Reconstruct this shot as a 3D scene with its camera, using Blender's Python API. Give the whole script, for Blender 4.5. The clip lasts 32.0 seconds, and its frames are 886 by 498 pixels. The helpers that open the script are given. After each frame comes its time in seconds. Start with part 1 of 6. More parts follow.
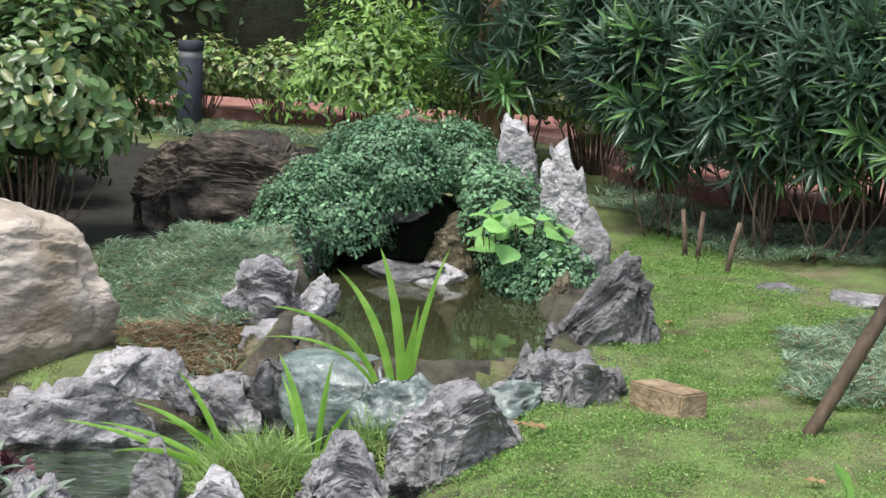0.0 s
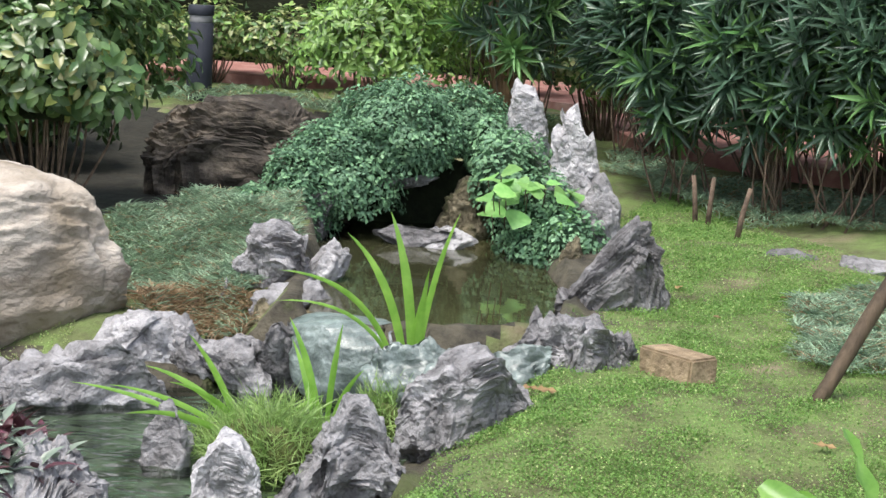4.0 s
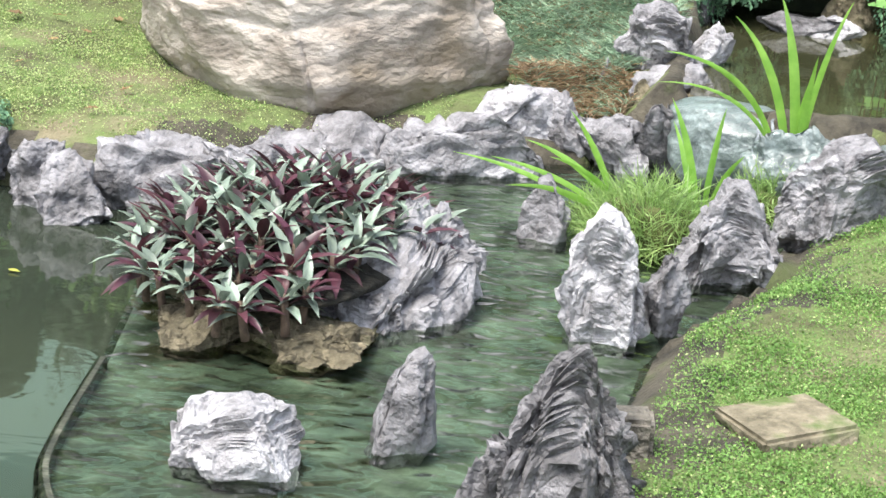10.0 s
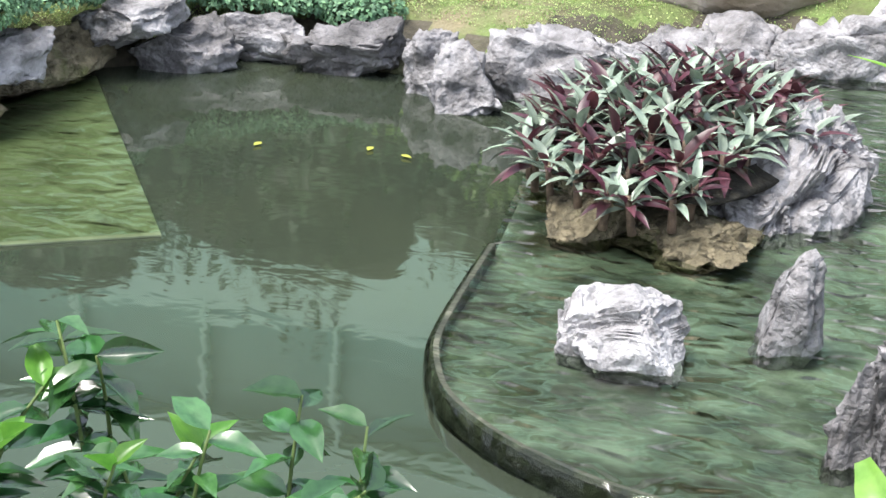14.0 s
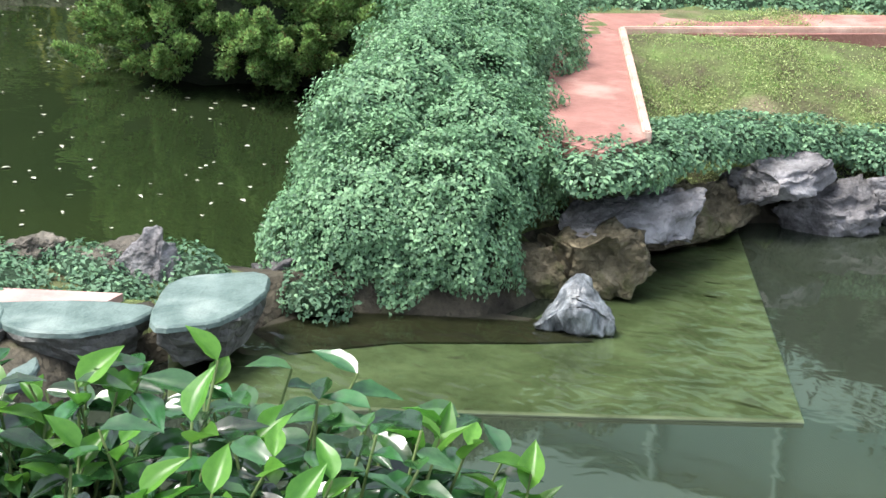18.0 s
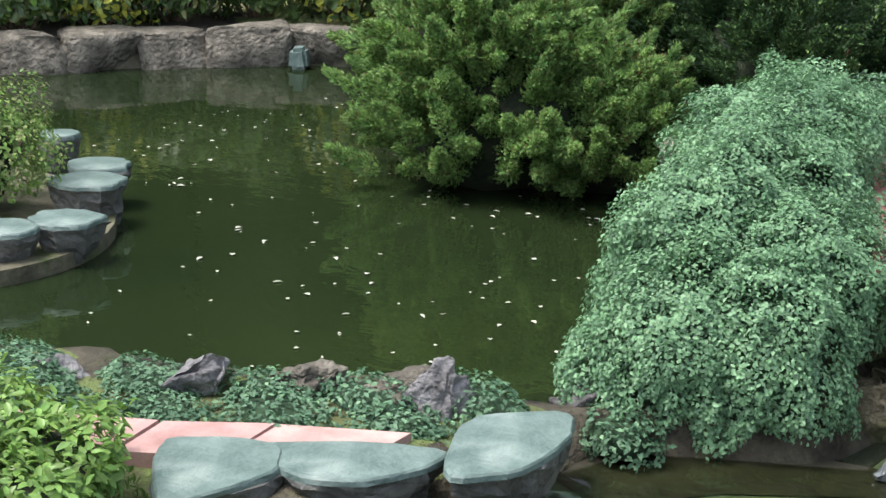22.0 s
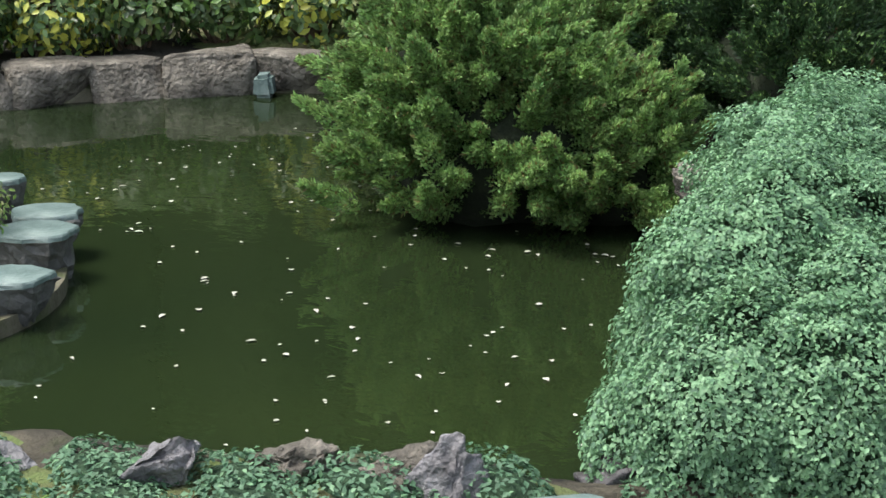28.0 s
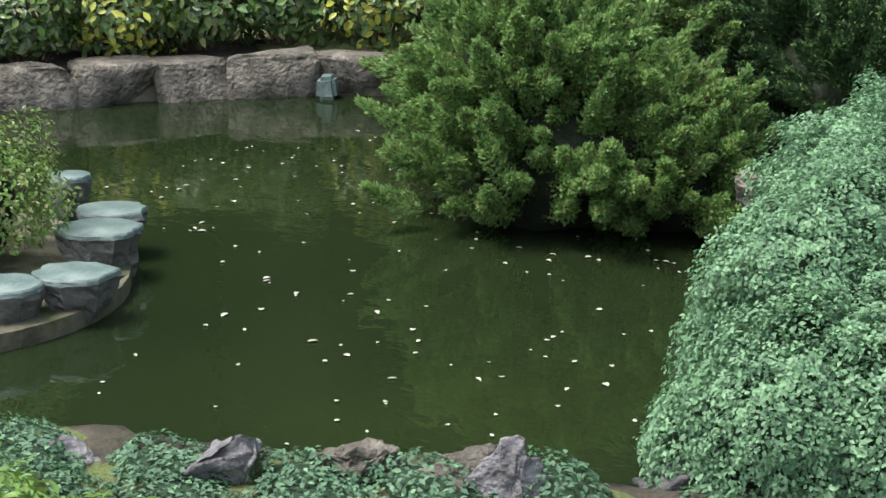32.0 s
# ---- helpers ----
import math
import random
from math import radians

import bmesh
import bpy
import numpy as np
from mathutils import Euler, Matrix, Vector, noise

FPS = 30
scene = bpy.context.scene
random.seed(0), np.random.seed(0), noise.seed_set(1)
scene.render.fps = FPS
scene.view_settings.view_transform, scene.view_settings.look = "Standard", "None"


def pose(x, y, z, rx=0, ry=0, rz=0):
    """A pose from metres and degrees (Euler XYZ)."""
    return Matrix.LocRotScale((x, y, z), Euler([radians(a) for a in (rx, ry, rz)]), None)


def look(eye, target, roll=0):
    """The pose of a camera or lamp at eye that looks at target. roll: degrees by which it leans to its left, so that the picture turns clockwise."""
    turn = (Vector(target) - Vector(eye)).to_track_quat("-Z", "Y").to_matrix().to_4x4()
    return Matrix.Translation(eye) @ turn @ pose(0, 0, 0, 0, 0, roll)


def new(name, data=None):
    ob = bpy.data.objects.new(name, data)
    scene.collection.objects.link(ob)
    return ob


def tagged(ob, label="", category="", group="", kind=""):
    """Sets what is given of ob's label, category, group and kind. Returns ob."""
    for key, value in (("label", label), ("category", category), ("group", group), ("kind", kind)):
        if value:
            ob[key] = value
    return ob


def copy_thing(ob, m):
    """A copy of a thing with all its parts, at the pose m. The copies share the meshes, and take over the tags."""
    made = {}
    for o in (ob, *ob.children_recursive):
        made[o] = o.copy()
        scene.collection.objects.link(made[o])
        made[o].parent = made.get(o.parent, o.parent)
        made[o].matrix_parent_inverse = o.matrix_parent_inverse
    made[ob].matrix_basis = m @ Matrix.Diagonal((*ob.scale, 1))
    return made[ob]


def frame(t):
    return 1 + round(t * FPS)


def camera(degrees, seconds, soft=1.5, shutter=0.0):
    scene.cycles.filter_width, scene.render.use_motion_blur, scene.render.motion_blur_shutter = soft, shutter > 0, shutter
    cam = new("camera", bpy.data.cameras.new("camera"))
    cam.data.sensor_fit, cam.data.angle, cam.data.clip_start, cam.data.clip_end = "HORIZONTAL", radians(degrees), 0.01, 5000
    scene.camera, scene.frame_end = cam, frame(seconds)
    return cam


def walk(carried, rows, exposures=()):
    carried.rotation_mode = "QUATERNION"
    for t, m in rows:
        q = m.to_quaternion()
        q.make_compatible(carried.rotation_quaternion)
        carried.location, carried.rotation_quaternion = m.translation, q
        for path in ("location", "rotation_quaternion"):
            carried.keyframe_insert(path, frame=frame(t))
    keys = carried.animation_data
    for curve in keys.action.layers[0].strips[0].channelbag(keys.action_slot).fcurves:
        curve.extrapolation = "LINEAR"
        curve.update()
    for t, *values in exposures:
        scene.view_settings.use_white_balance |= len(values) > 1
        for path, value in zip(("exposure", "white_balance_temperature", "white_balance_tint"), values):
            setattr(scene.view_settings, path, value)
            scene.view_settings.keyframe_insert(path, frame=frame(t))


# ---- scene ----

cam = camera(25.97, 32.0, soft=1.5)
# seconds, place, then heading to the left of +y, pitch and roll in degrees
STEPS = [
    (0, 0.009, 0.258, 1.829, -0.006, -8.119, 2.828),
    (0.5, 0.009, 0.258, 1.830, -0.139, -8.221, 2.834),
    (1, 0.009, 0.258, 1.831, -0.197, -8.169, 2.654),
    (1.5, 0.012, 0.252, 1.831, -0.106, -8.170, 2.651),
    (2, 0.015, 0.245, 1.832, -0.102, -8.155, 2.544),
    (2.5, 0.018, 0.241, 1.836, -0.113, -8.291, 2.524),
    (4.5, -0.002, 0.258, 1.817, 0.475, -9.527, 3.264),
    (5, -0.006, 0.265, 1.813, 0.922, -9.950, 3.382),
    (5.5, -0.010, 0.262, 1.809, 1.205, -10.325, 3.480),
    (6, -0.015, 0.258, 1.804, 1.727, -10.879, 3.534),
    (6.5, -0.018, 0.255, 1.804, 2.433, -11.519, 3.591),
    (7, -0.020, 0.252, 1.803, 3.761, -12.409, 3.709),
    (7.5, -0.027, 0.251, 1.799, 4.982, -13.055, 3.896),
    (8, -0.033, 0.250, 1.795, 5.969, -13.565, 3.826),
    (8.5, -0.040, 0.254, 1.791, 6.794, -13.958, 3.781),
    (9, -0.048, 0.258, 1.786, 8.045, -14.667, 3.824),
    (9.5, -0.056, 0.261, 1.781, 9.272, -15.330, 3.854),
    (10, -0.064, 0.265, 1.777, 10.793, -16.016, 3.821),
    (10.5, -0.068, 0.264, 1.772, 11.996, -16.678, 3.794),
    (11, -0.071, 0.262, 1.767, 12.967, -17.451, 3.782),
    (11.5, -0.082, 0.256, 1.763, 13.988, -18.010, 3.907),
    (12, -0.093, 0.249, 1.758, 15.934, -18.748, 4.013),
    (12.5, -0.101, 0.242, 1.757, 17.443, -19.437, 3.996),
    (13, -0.109, 0.234, 1.757, 18.845, -19.944, 3.788),
    (13.5, -0.115, 0.229, 1.757, 20.098, -19.953, 3.694),
    (15.5, -0.127, 0.195, 1.843, 29.949, -17.975, 1.190),
    (16, -0.180, 0.203, 1.940, 32.588, -18.745, 1.318),
    (16.5, -0.227, 0.195, 2.004, 34.539, -19.176, 1.300),
    (17, -0.274, 0.187, 2.067, 36.551, -19.330, 1.578),
    (17.5, -0.301, 0.160, 2.079, 37.974, -18.830, 2.119),
    (18, -0.328, 0.132, 2.090, 40.030, -18.421, 2.423),
    (18.5, -0.352, 0.116, 2.113, 42.095, -18.209, 2.496),
    (19, -0.376, 0.101, 2.137, 44.057, -17.728, 2.616),
    (19.5, -0.393, 0.080, 2.141, 45.156, -17.341, 2.782),
    (20, -0.410, 0.059, 2.146, 46.270, -17.162, 2.250),
    (20.5, -0.471, 0.120, 2.122, 47.038, -16.795, 1.716),
    (21, -0.533, 0.180, 2.099, 47.732, -16.454, 1.513),
    (21.5, -0.731, 0.324, 2.055, 47.860, -16.416, 1.201),
    (22, -0.928, 0.467, 2.010, 47.568, -16.072, 0.816),
    (22.5, -1.087, 0.585, 1.976, 47.208, -16.088, 0.529),
    (23, -1.245, 0.702, 1.942, 47.052, -16.378, 0.304),
    (23.5, -1.350, 0.776, 1.922, 47.117, -16.454, 0.082),
    (24, -1.454, 0.850, 1.902, 47.268, -16.352, -0.275),
    (24.5, -1.499, 0.880, 1.892, 47.219, -16.277, -0.517),
    (25, -1.544, 0.910, 1.883, 47.301, -15.978, -0.780),
    (25.5, -1.545, 0.918, 1.879, 47.212, -15.592, -0.934),
    (27.5, -1.568, 0.929, 1.878, 46.314, -15.851, -0.697),
    (28, -1.571, 0.932, 1.875, 46.486, -15.468, -0.720),
    (28.5, -1.569, 0.926, 1.878, 46.956, -15.109, -0.720),
    (29, -1.568, 0.920, 1.882, 47.495, -14.896, -0.680),
    (29.5, -1.567, 0.915, 1.884, 48.079, -14.843, -0.684),
    (30, -1.567, 0.909, 1.885, 48.448, -14.956, -0.583),
    (30.5, -1.565, 0.908, 1.883, 48.393, -15.035, -0.418),
    (31, -1.563, 0.907, 1.881, 48.403, -15.095, -0.406),
    (31.5, -1.563, 0.906, 1.881, 48.391, -15.217, -0.345),
    (32, -1.564, 0.905, 1.881, 48.245, -15.348, -0.284),]
walk(cam, [(t, pose(x, y, z, 90 + pitch, 0, yaw) @ pose(0, 0, 0, 0, 0, roll)) for t, x, y, z, yaw, pitch, roll in STEPS],
     exposures=[(0.0, 0.99), (5.0, 1.22), (9.0, 1.55), (13.5, 1.7), (16.5, 1.65), (19.0, 1.36), (21.0, 1.26), (23.0, 1.04), (32.0, 1.05)])

# ---- light ----
world = bpy.data.worlds.new("world")
scene.world = world
world.use_nodes = True
wn = world.node_tree.nodes
sky = wn.new("ShaderNodeTexSky")
sky.sky_type = "NISHITA"
sky.sun_disc = False
sky.sun_elevation, sky.sun_rotation = radians(66), radians(212)
sky.air_density, sky.dust_density = 1.0, 2.5
haze = wn.new("ShaderNodeHueSaturation")  # a thin white overcast
haze.inputs["Saturation"].default_value = 0.55
world.node_tree.links.new(sky.outputs[0], haze.inputs["Color"])
world.node_tree.links.new(haze.outputs[0], wn["Background"].inputs[0])
wn["Background"].inputs[1].default_value = 0.15
sun = new("sun", bpy.data.lights.new("sun", "SUN"))
sun.data.energy, sun.data.angle, sun.data.color = 2.0, radians(24), (1.0, 0.96, 0.9)
sun.matrix_world = look((-5.3, -0.3, 14), (-2, 5, 0))
scene.view_settings.exposure = 0.0


# ---- materials ----
def material(name, low, high, scale=6.0, rough=0.7, bump=0.3, bump_scale=40.0, stretch=(1, 1, 1), spec=0.4, extra=None,
             island=0.0, ob_random=0.0, coat=0.0, through_light=0.0, mid=None, relief=0.02, cracks=0.0):
    """Two-scale noise between two colours, fine relief, and chance variation by island or by object."""
    m = bpy.data.materials.new(name)
    m.use_nodes = True
    n, l = m.node_tree.nodes, m.node_tree.links
    b = n["Principled BSDF"]
    tc = n.new("ShaderNodeTexCoord")
    mp = n.new("ShaderNodeMapping")
    mp.inputs["Scale"].default_value = stretch
    l.new(tc.outputs["Object"], mp.inputs[0])
    a = n.new("ShaderNodeTexNoise")
    a.inputs["Scale"].default_value, a.inputs["Detail"].default_value, a.inputs["Roughness"].default_value = scale, 8, 0.65
    l.new(mp.outputs[0], a.inputs[0])
    ramp = n.new("ShaderNodeValToRGB")
    ramp.color_ramp.elements[0].position, ramp.color_ramp.elements[1].position = 0.33, 0.68
    ramp.color_ramp.elements[0].color, ramp.color_ramp.elements[1].color = (*low, 1), (*high, 1)
    if mid:
        e = ramp.color_ramp.elements.new(0.5)
        e.color = (*mid, 1)
    l.new(a.outputs[0], ramp.inputs[0])
    colour = ramp.outputs[0]
    if extra:  # stains of a third colour
        c3, s3, amount = extra
        k = n.new("ShaderNodeTexNoise")
        k.inputs["Scale"].default_value, k.inputs["Detail"].default_value = s3, 5
        l.new(tc.outputs["Object"], k.inputs[0])
        r3 = n.new("ShaderNodeValToRGB")
        r3.color_ramp.elements[0].position, r3.color_ramp.elements[1].position = 0.62 - 0.3 * amount, 0.75 - 0.25 * amount
        l.new(k.outputs[0], r3.inputs[0])
        mx = n.new("ShaderNodeMix")
        mx.data_type = "RGBA"
        l.new(r3.outputs[0], mx.inputs[0])
        l.new(colour, mx.inputs[6])
        mx.inputs[7].default_value = (*c3, 1)
        colour = mx.outputs[2]
    gap = None
    if cracks:  # broken lines between the lumps of a weathered stone
        shift = n.new("ShaderNodeVectorMath")
        shift.operation = "MULTIPLY_ADD"
        shift.inputs[1].default_value = (0.22, 0.22, 0.22)
        l.new(a.outputs[1], shift.inputs[0])
        l.new(mp.outputs[0], shift.inputs[2])
        vo = n.new("ShaderNodeTexVoronoi")
        vo.feature = "DISTANCE_TO_EDGE"
        vo.inputs["Scale"].default_value = cracks
        l.new(shift.outputs[0], vo.inputs["Vector"])
        gap = n.new("ShaderNodeMapRange")
        gap.inputs[2].default_value, gap.inputs[3].default_value = 0.03, 0.8
        l.new(vo.outputs[0], gap.inputs[0])
        line_mix = n.new("ShaderNodeMix")
        line_mix.data_type = "RGBA"
        l.new(gap.outputs[0], line_mix.inputs[0])
        line_mix.inputs[6].default_value = (*[c * 1.2 for c in low], 1)
        l.new(colour, line_mix.inputs[7])
        colour = line_mix.outputs[2]
    if island or ob_random:
        src = n.new("ShaderNodeNewGeometry").outputs["Random Per Island"] if island else n.new("ShaderNodeObjectInfo").outputs["Random"]
        amount = island or ob_random
        mr = n.new("ShaderNodeMapRange")
        mr.inputs[3].default_value, mr.inputs[4].default_value = 1 - amount, 1 + amount
        l.new(src, mr.inputs[0])
        hs = n.new("ShaderNodeHueSaturation")
        l.new(mr.outputs[0], hs.inputs["Value"])
        mh = n.new("ShaderNodeMapRange")
        mh.inputs[3].default_value, mh.inputs[4].default_value = 0.5 - 0.03 * amount, 0.5 + 0.03 * amount
        wn_ = n.new("ShaderNodeTexWhiteNoise")
        wn_.noise_dimensions = "1D"
        l.new(src, wn_.inputs["W"])
        l.new(wn_.outputs[0], mh.inputs[0])
        l.new(mh.outputs[0], hs.inputs["Hue"])
        l.new(colour, hs.inputs["Color"])
        colour = hs.outputs[0]
    l.new(colour, b.inputs["Base Color"])
    b.inputs["Roughness"].default_value = rough
    b.inputs["Specular IOR Level"].default_value = spec
    if coat:
        b.inputs["Coat Weight"].default_value, b.inputs["Coat Roughness"].default_value = coat, 0.12
    if bump:
        f = n.new("ShaderNodeTexNoise")
        f.inputs["Scale"].default_value, f.inputs["Detail"].default_value = bump_scale, 6
        l.new(mp.outputs[0], f.inputs[0])
        bp = n.new("ShaderNodeBump")
        bp.inputs["Strength"].default_value, bp.inputs["Distance"].default_value = bump, relief
        height = f.outputs[0]
        if gap:
            add = n.new("ShaderNodeMath")
            l.new(height, add.inputs[0])
            l.new(gap.outputs[0], add.inputs[1])
            height = add.outputs[0]
        l.new(height, bp.inputs["Height"])
        l.new(bp.outputs[0], b.inputs["Normal"])
    if through_light:
        tr = n.new("ShaderNodeBsdfTranslucent")
        l.new(colour, tr.inputs[0])
        ms = n.new("ShaderNodeMixShader")
        ms.inputs[0].default_value = through_light
        l.new(b.outputs[0], ms.inputs[1])
        l.new(tr.outputs[0], ms.inputs[2])
        l.new(ms.outputs[0], n["Material Output"].inputs[0])
    return m


def leaf_mat(name, low, high, rough=0.4, island=0.35, spec=0.5, tl=0.25, single=False):
    return material(name, low, high, 1.4 if single else 9.0, rough, 0.0, island=0 if single else island, ob_random=island if single else 0, spec=spec, through_light=tl)


def water_mat(name, deep, ripple, scale, clear=False):
    m = bpy.data.materials.new(name)
    m.use_nodes = True
    n, l = m.node_tree.nodes, m.node_tree.links
    tc = n.new("ShaderNodeTexCoord")
    mp = n.new("ShaderNodeMapping")
    mp.inputs["Rotation"].default_value = (0, 0, 0.7)
    mp.inputs["Scale"].default_value = (0.7, 1.0, 1.0)
    l.new(tc.outputs["Object"], mp.inputs[0])
    w = n.new("ShaderNodeTexNoise")
    w.inputs["Scale"].default_value, w.inputs["Detail"].default_value, w.inputs["Distortion"].default_value = scale, 1 if clear else 3, 0.4
    l.new(mp.outputs[0], w.inputs[0])
    bp = n.new("ShaderNodeBump")
    bp.inputs["Strength"].default_value, bp.inputs["Distance"].default_value = ripple, 0.045 if clear else 0.02
    l.new(w.outputs[0], bp.inputs["Height"])
    b = n["Principled BSDF"]
    if not clear:
        big = n.new("ShaderNodeTexNoise")
        big.inputs["Scale"].default_value = 0.8
        l.new(tc.outputs["Object"], big.inputs[0])
        r = n.new("ShaderNodeValToRGB")
        r.color_ramp.elements[0].position, r.color_ramp.elements[1].position = 0.35, 0.7
        r.color_ramp.elements[0].color = (*deep, 1)
        r.color_ramp.elements[1].color = (deep[0] * 1.5, deep[1] * 1.4, deep[2] * 1.2, 1)
        l.new(big.outputs[0], r.inputs[0])
        l.new(r.outputs[0], b.inputs["Base Color"])
        b.inputs["Roughness"].default_value, b.inputs["IOR"].default_value = 0.03, 1.33
        l.new(bp.outputs[0], b.inputs["Normal"])
        return m
    t = n.new("ShaderNodeBsdfTransparent")
    t.inputs[0].default_value = (*deep, 1)
    g = n.new("ShaderNodeBsdfGlossy")
    g.inputs["Roughness"].default_value = 0.03
    l.new(bp.outputs[0], g.inputs["Normal"])
    fr = n.new("ShaderNodeFresnel")
    fr.inputs[0].default_value = 1.33
    l.new(bp.outputs[0], fr.inputs["Normal"])
    ms = n.new("ShaderNodeMixShader")
    l.new(fr.outputs[0], ms.inputs[0])
    l.new(t.outputs[0], ms.inputs[1])
    l.new(g.outputs[0], ms.inputs[2])
    l.new(ms.outputs[0], n["Material Output"].inputs[0])
    return m


KARST = material("grey_karst_stone", (0.085, 0.082, 0.083), (0.37, 0.362, 0.372), 8, 0.9, 0.8, 45, extra=((0.52, 0.51, 0.525), 5, 0.13), mid=(0.22, 0.214, 0.22), relief=0.035)
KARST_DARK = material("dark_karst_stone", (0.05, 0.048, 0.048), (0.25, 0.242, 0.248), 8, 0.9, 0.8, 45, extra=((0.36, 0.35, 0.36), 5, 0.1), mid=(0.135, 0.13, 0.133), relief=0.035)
KARST_PALE = material("pale_karst_stone", (0.15, 0.146, 0.148), (0.52, 0.508, 0.52), 9, 0.9, 0.8, 45, extra=((0.66, 0.65, 0.665), 6, 0.16), mid=(0.34, 0.332, 0.34), relief=0.035)
KARST_TAN = material("tan_stone", (0.06, 0.05, 0.03), (0.3, 0.255, 0.17), 9, 0.9, 0.9, 30, extra=((0.11, 0.12, 0.045), 7, 0.25), mid=(0.14, 0.12, 0.075), relief=0.05, cracks=7.0)
WET_STONE = material("wet_stone", (0.05, 0.066, 0.062), (0.23, 0.28, 0.268), 9, 0.34, 0.8, 30, spec=0.5, coat=0.25)
BOULDER = material("boulder_stone", (0.13, 0.106, 0.082), (0.53, 0.475, 0.415), 3.2, 0.85, 0.9, 24, (0.8, 0.8, 1.3), extra=((0.19, 0.15, 0.1), 1.6, 0.32), mid=(0.36, 0.315, 0.268), relief=0.025)
# boulder stone with the shrub's shade darkened into its colour
BOULDER_SHADED = material("shaded_boulder_stone", (0.02, 0.017, 0.013), (0.22, 0.18, 0.14), 4.5, 0.85, 0.7, 20, (0.9, 0.9, 1.4), mid=(0.042, 0.034, 0.027), relief=0.04)
SLATE = material("blue_green_slate", (0.075, 0.12, 0.11), (0.2, 0.265, 0.245), 7, 0.55, 0.4, 50, spec=0.4, extra=((0.28, 0.34, 0.315), 4, 0.18))
SLATE_SIDE = material("split_slate_side", (0.03, 0.032, 0.03), (0.2, 0.2, 0.185), 6, 0.7, 0.7, 30, relief=0.03)
WALL_STONE = material("brown_grey_wall_stone", (0.06, 0.054, 0.045), (0.32, 0.29, 0.24), 9, 0.8, 1.0, 40, mid=(0.16, 0.145, 0.118), relief=0.04)
CONCRETE = material("mossy_concrete", (0.045, 0.043, 0.025), (0.19, 0.175, 0.12), 6, 0.8, 0.5, 50, extra=((0.05, 0.07, 0.02), 7, 0.35))
BED = material("pale_silted_bed", (0.03, 0.036, 0.026), (0.31, 0.355, 0.295), 5, 0.9, 0.4, 30, extra=((0.04, 0.038, 0.02), 3, 0.25), mid=(0.135, 0.162, 0.125), cracks=11.0)
SHELF = material("silted_shelf", (0.085, 0.106, 0.06), (0.21, 0.25, 0.165), 5, 0.9, 0.3, 30)
BRICK = material("orange_brown_brick", (0.14, 0.1, 0.06), (0.4, 0.3, 0.19), 12, 0.9, 0.6, 60)
PAVER = material("weathered_paver", (0.07, 0.06, 0.035), (0.3, 0.26, 0.18), 10, 0.9, 0.6, 50, extra=((0.08, 0.12, 0.03), 8, 0.3))
RED_PAVE = material("red_pavement", (0.23, 0.105, 0.088), (0.36, 0.18, 0.15), 8, 0.75, 0.3, 70, extra=((0.4, 0.26, 0.22), 4, 0.3))
PINK_PAVE = material("pale_pink_pavement", (0.33, 0.18, 0.165), (0.52, 0.34, 0.315), 6, 0.7, 0.2, 70, ob_random=0.15)
PATH_EDGE = material("pale_path_edge", (0.4, 0.25, 0.2), (0.62, 0.45, 0.38), 12, 0.8, 0.3, 60)
BOLLARD = material("dark_grey_paint", (0.022, 0.025, 0.034), (0.04, 0.044, 0.056), 5, 0.6, 0.1, 80, spec=0.2)
STEEL = material("dull_steel", (0.16, 0.16, 0.16), (0.28, 0.28, 0.28), 9, 0.5, 0.1, 80)
BARK = material("brown_bark", (0.06, 0.035, 0.02), (0.26, 0.16, 0.09), 14, 0.9, 0.8, 50, (1, 1, 0.2))
TWIG = material("grey_brown_stem", (0.05, 0.035, 0.025), (0.2, 0.14, 0.1), 20, 0.85, 0.4, 60)
STAKE = material("dark_stake_wood", (0.025, 0.018, 0.012), (0.12, 0.085, 0.055), 14, 0.8, 0.6, 50, (1, 1, 0.2))
# soil colour, kept near-black to double as painted shade by the shrubs
SOIL_SHADE = material("dark_soil_and_shade", (0.007, 0.007, 0.005), (0.028, 0.025, 0.017), 9, 0.95, 0.8, 40)
# near-black colour that paints the shade inside crowns and the grotto
DARK_CORE = material("painted_inner_shade", (0.006, 0.009, 0.004), (0.02, 0.03, 0.012), 12, 0.95, 0.6, 40)
MUD_BED = material("pond_mud", (0.02, 0.019, 0.012), (0.06, 0.055, 0.035), 4, 0.9, 0.3, 30)
PEBBLE = material("river_pebble", (0.12, 0.115, 0.11), (0.4, 0.38, 0.36), 12, 0.7, 0.3, 60, ob_random=0.3)
SIDING = material("pale_painted_facade", (0.55, 0.84, 0.74), (0.62, 0.9, 0.8), 2, 0.7, 0.05, 30)
GLASS_DARK = material("dull_facade_glazing", (0.22, 0.42, 0.37), (0.28, 0.5, 0.44), 2, 0.4, 0.0)
WATER_FAR = water_mat("murky_pond_water", (0.012, 0.0205, 0.008), 0.14, 7)
WATER_LOW = water_mat("green_pond_water", (0.021, 0.028, 0.02), 0.05, 5.5)
WATER_UP = water_mat("still_brown_water", (0.03, 0.032, 0.016), 0.05, 6)
WATER_CLEAR = water_mat("shallow_clear_water", (0.55, 0.62, 0.545), 0.75, 13, True)
WATER_SHELF = water_mat("thin_shelf_water", (0.6, 0.66, 0.53), 0.5, 12, True)
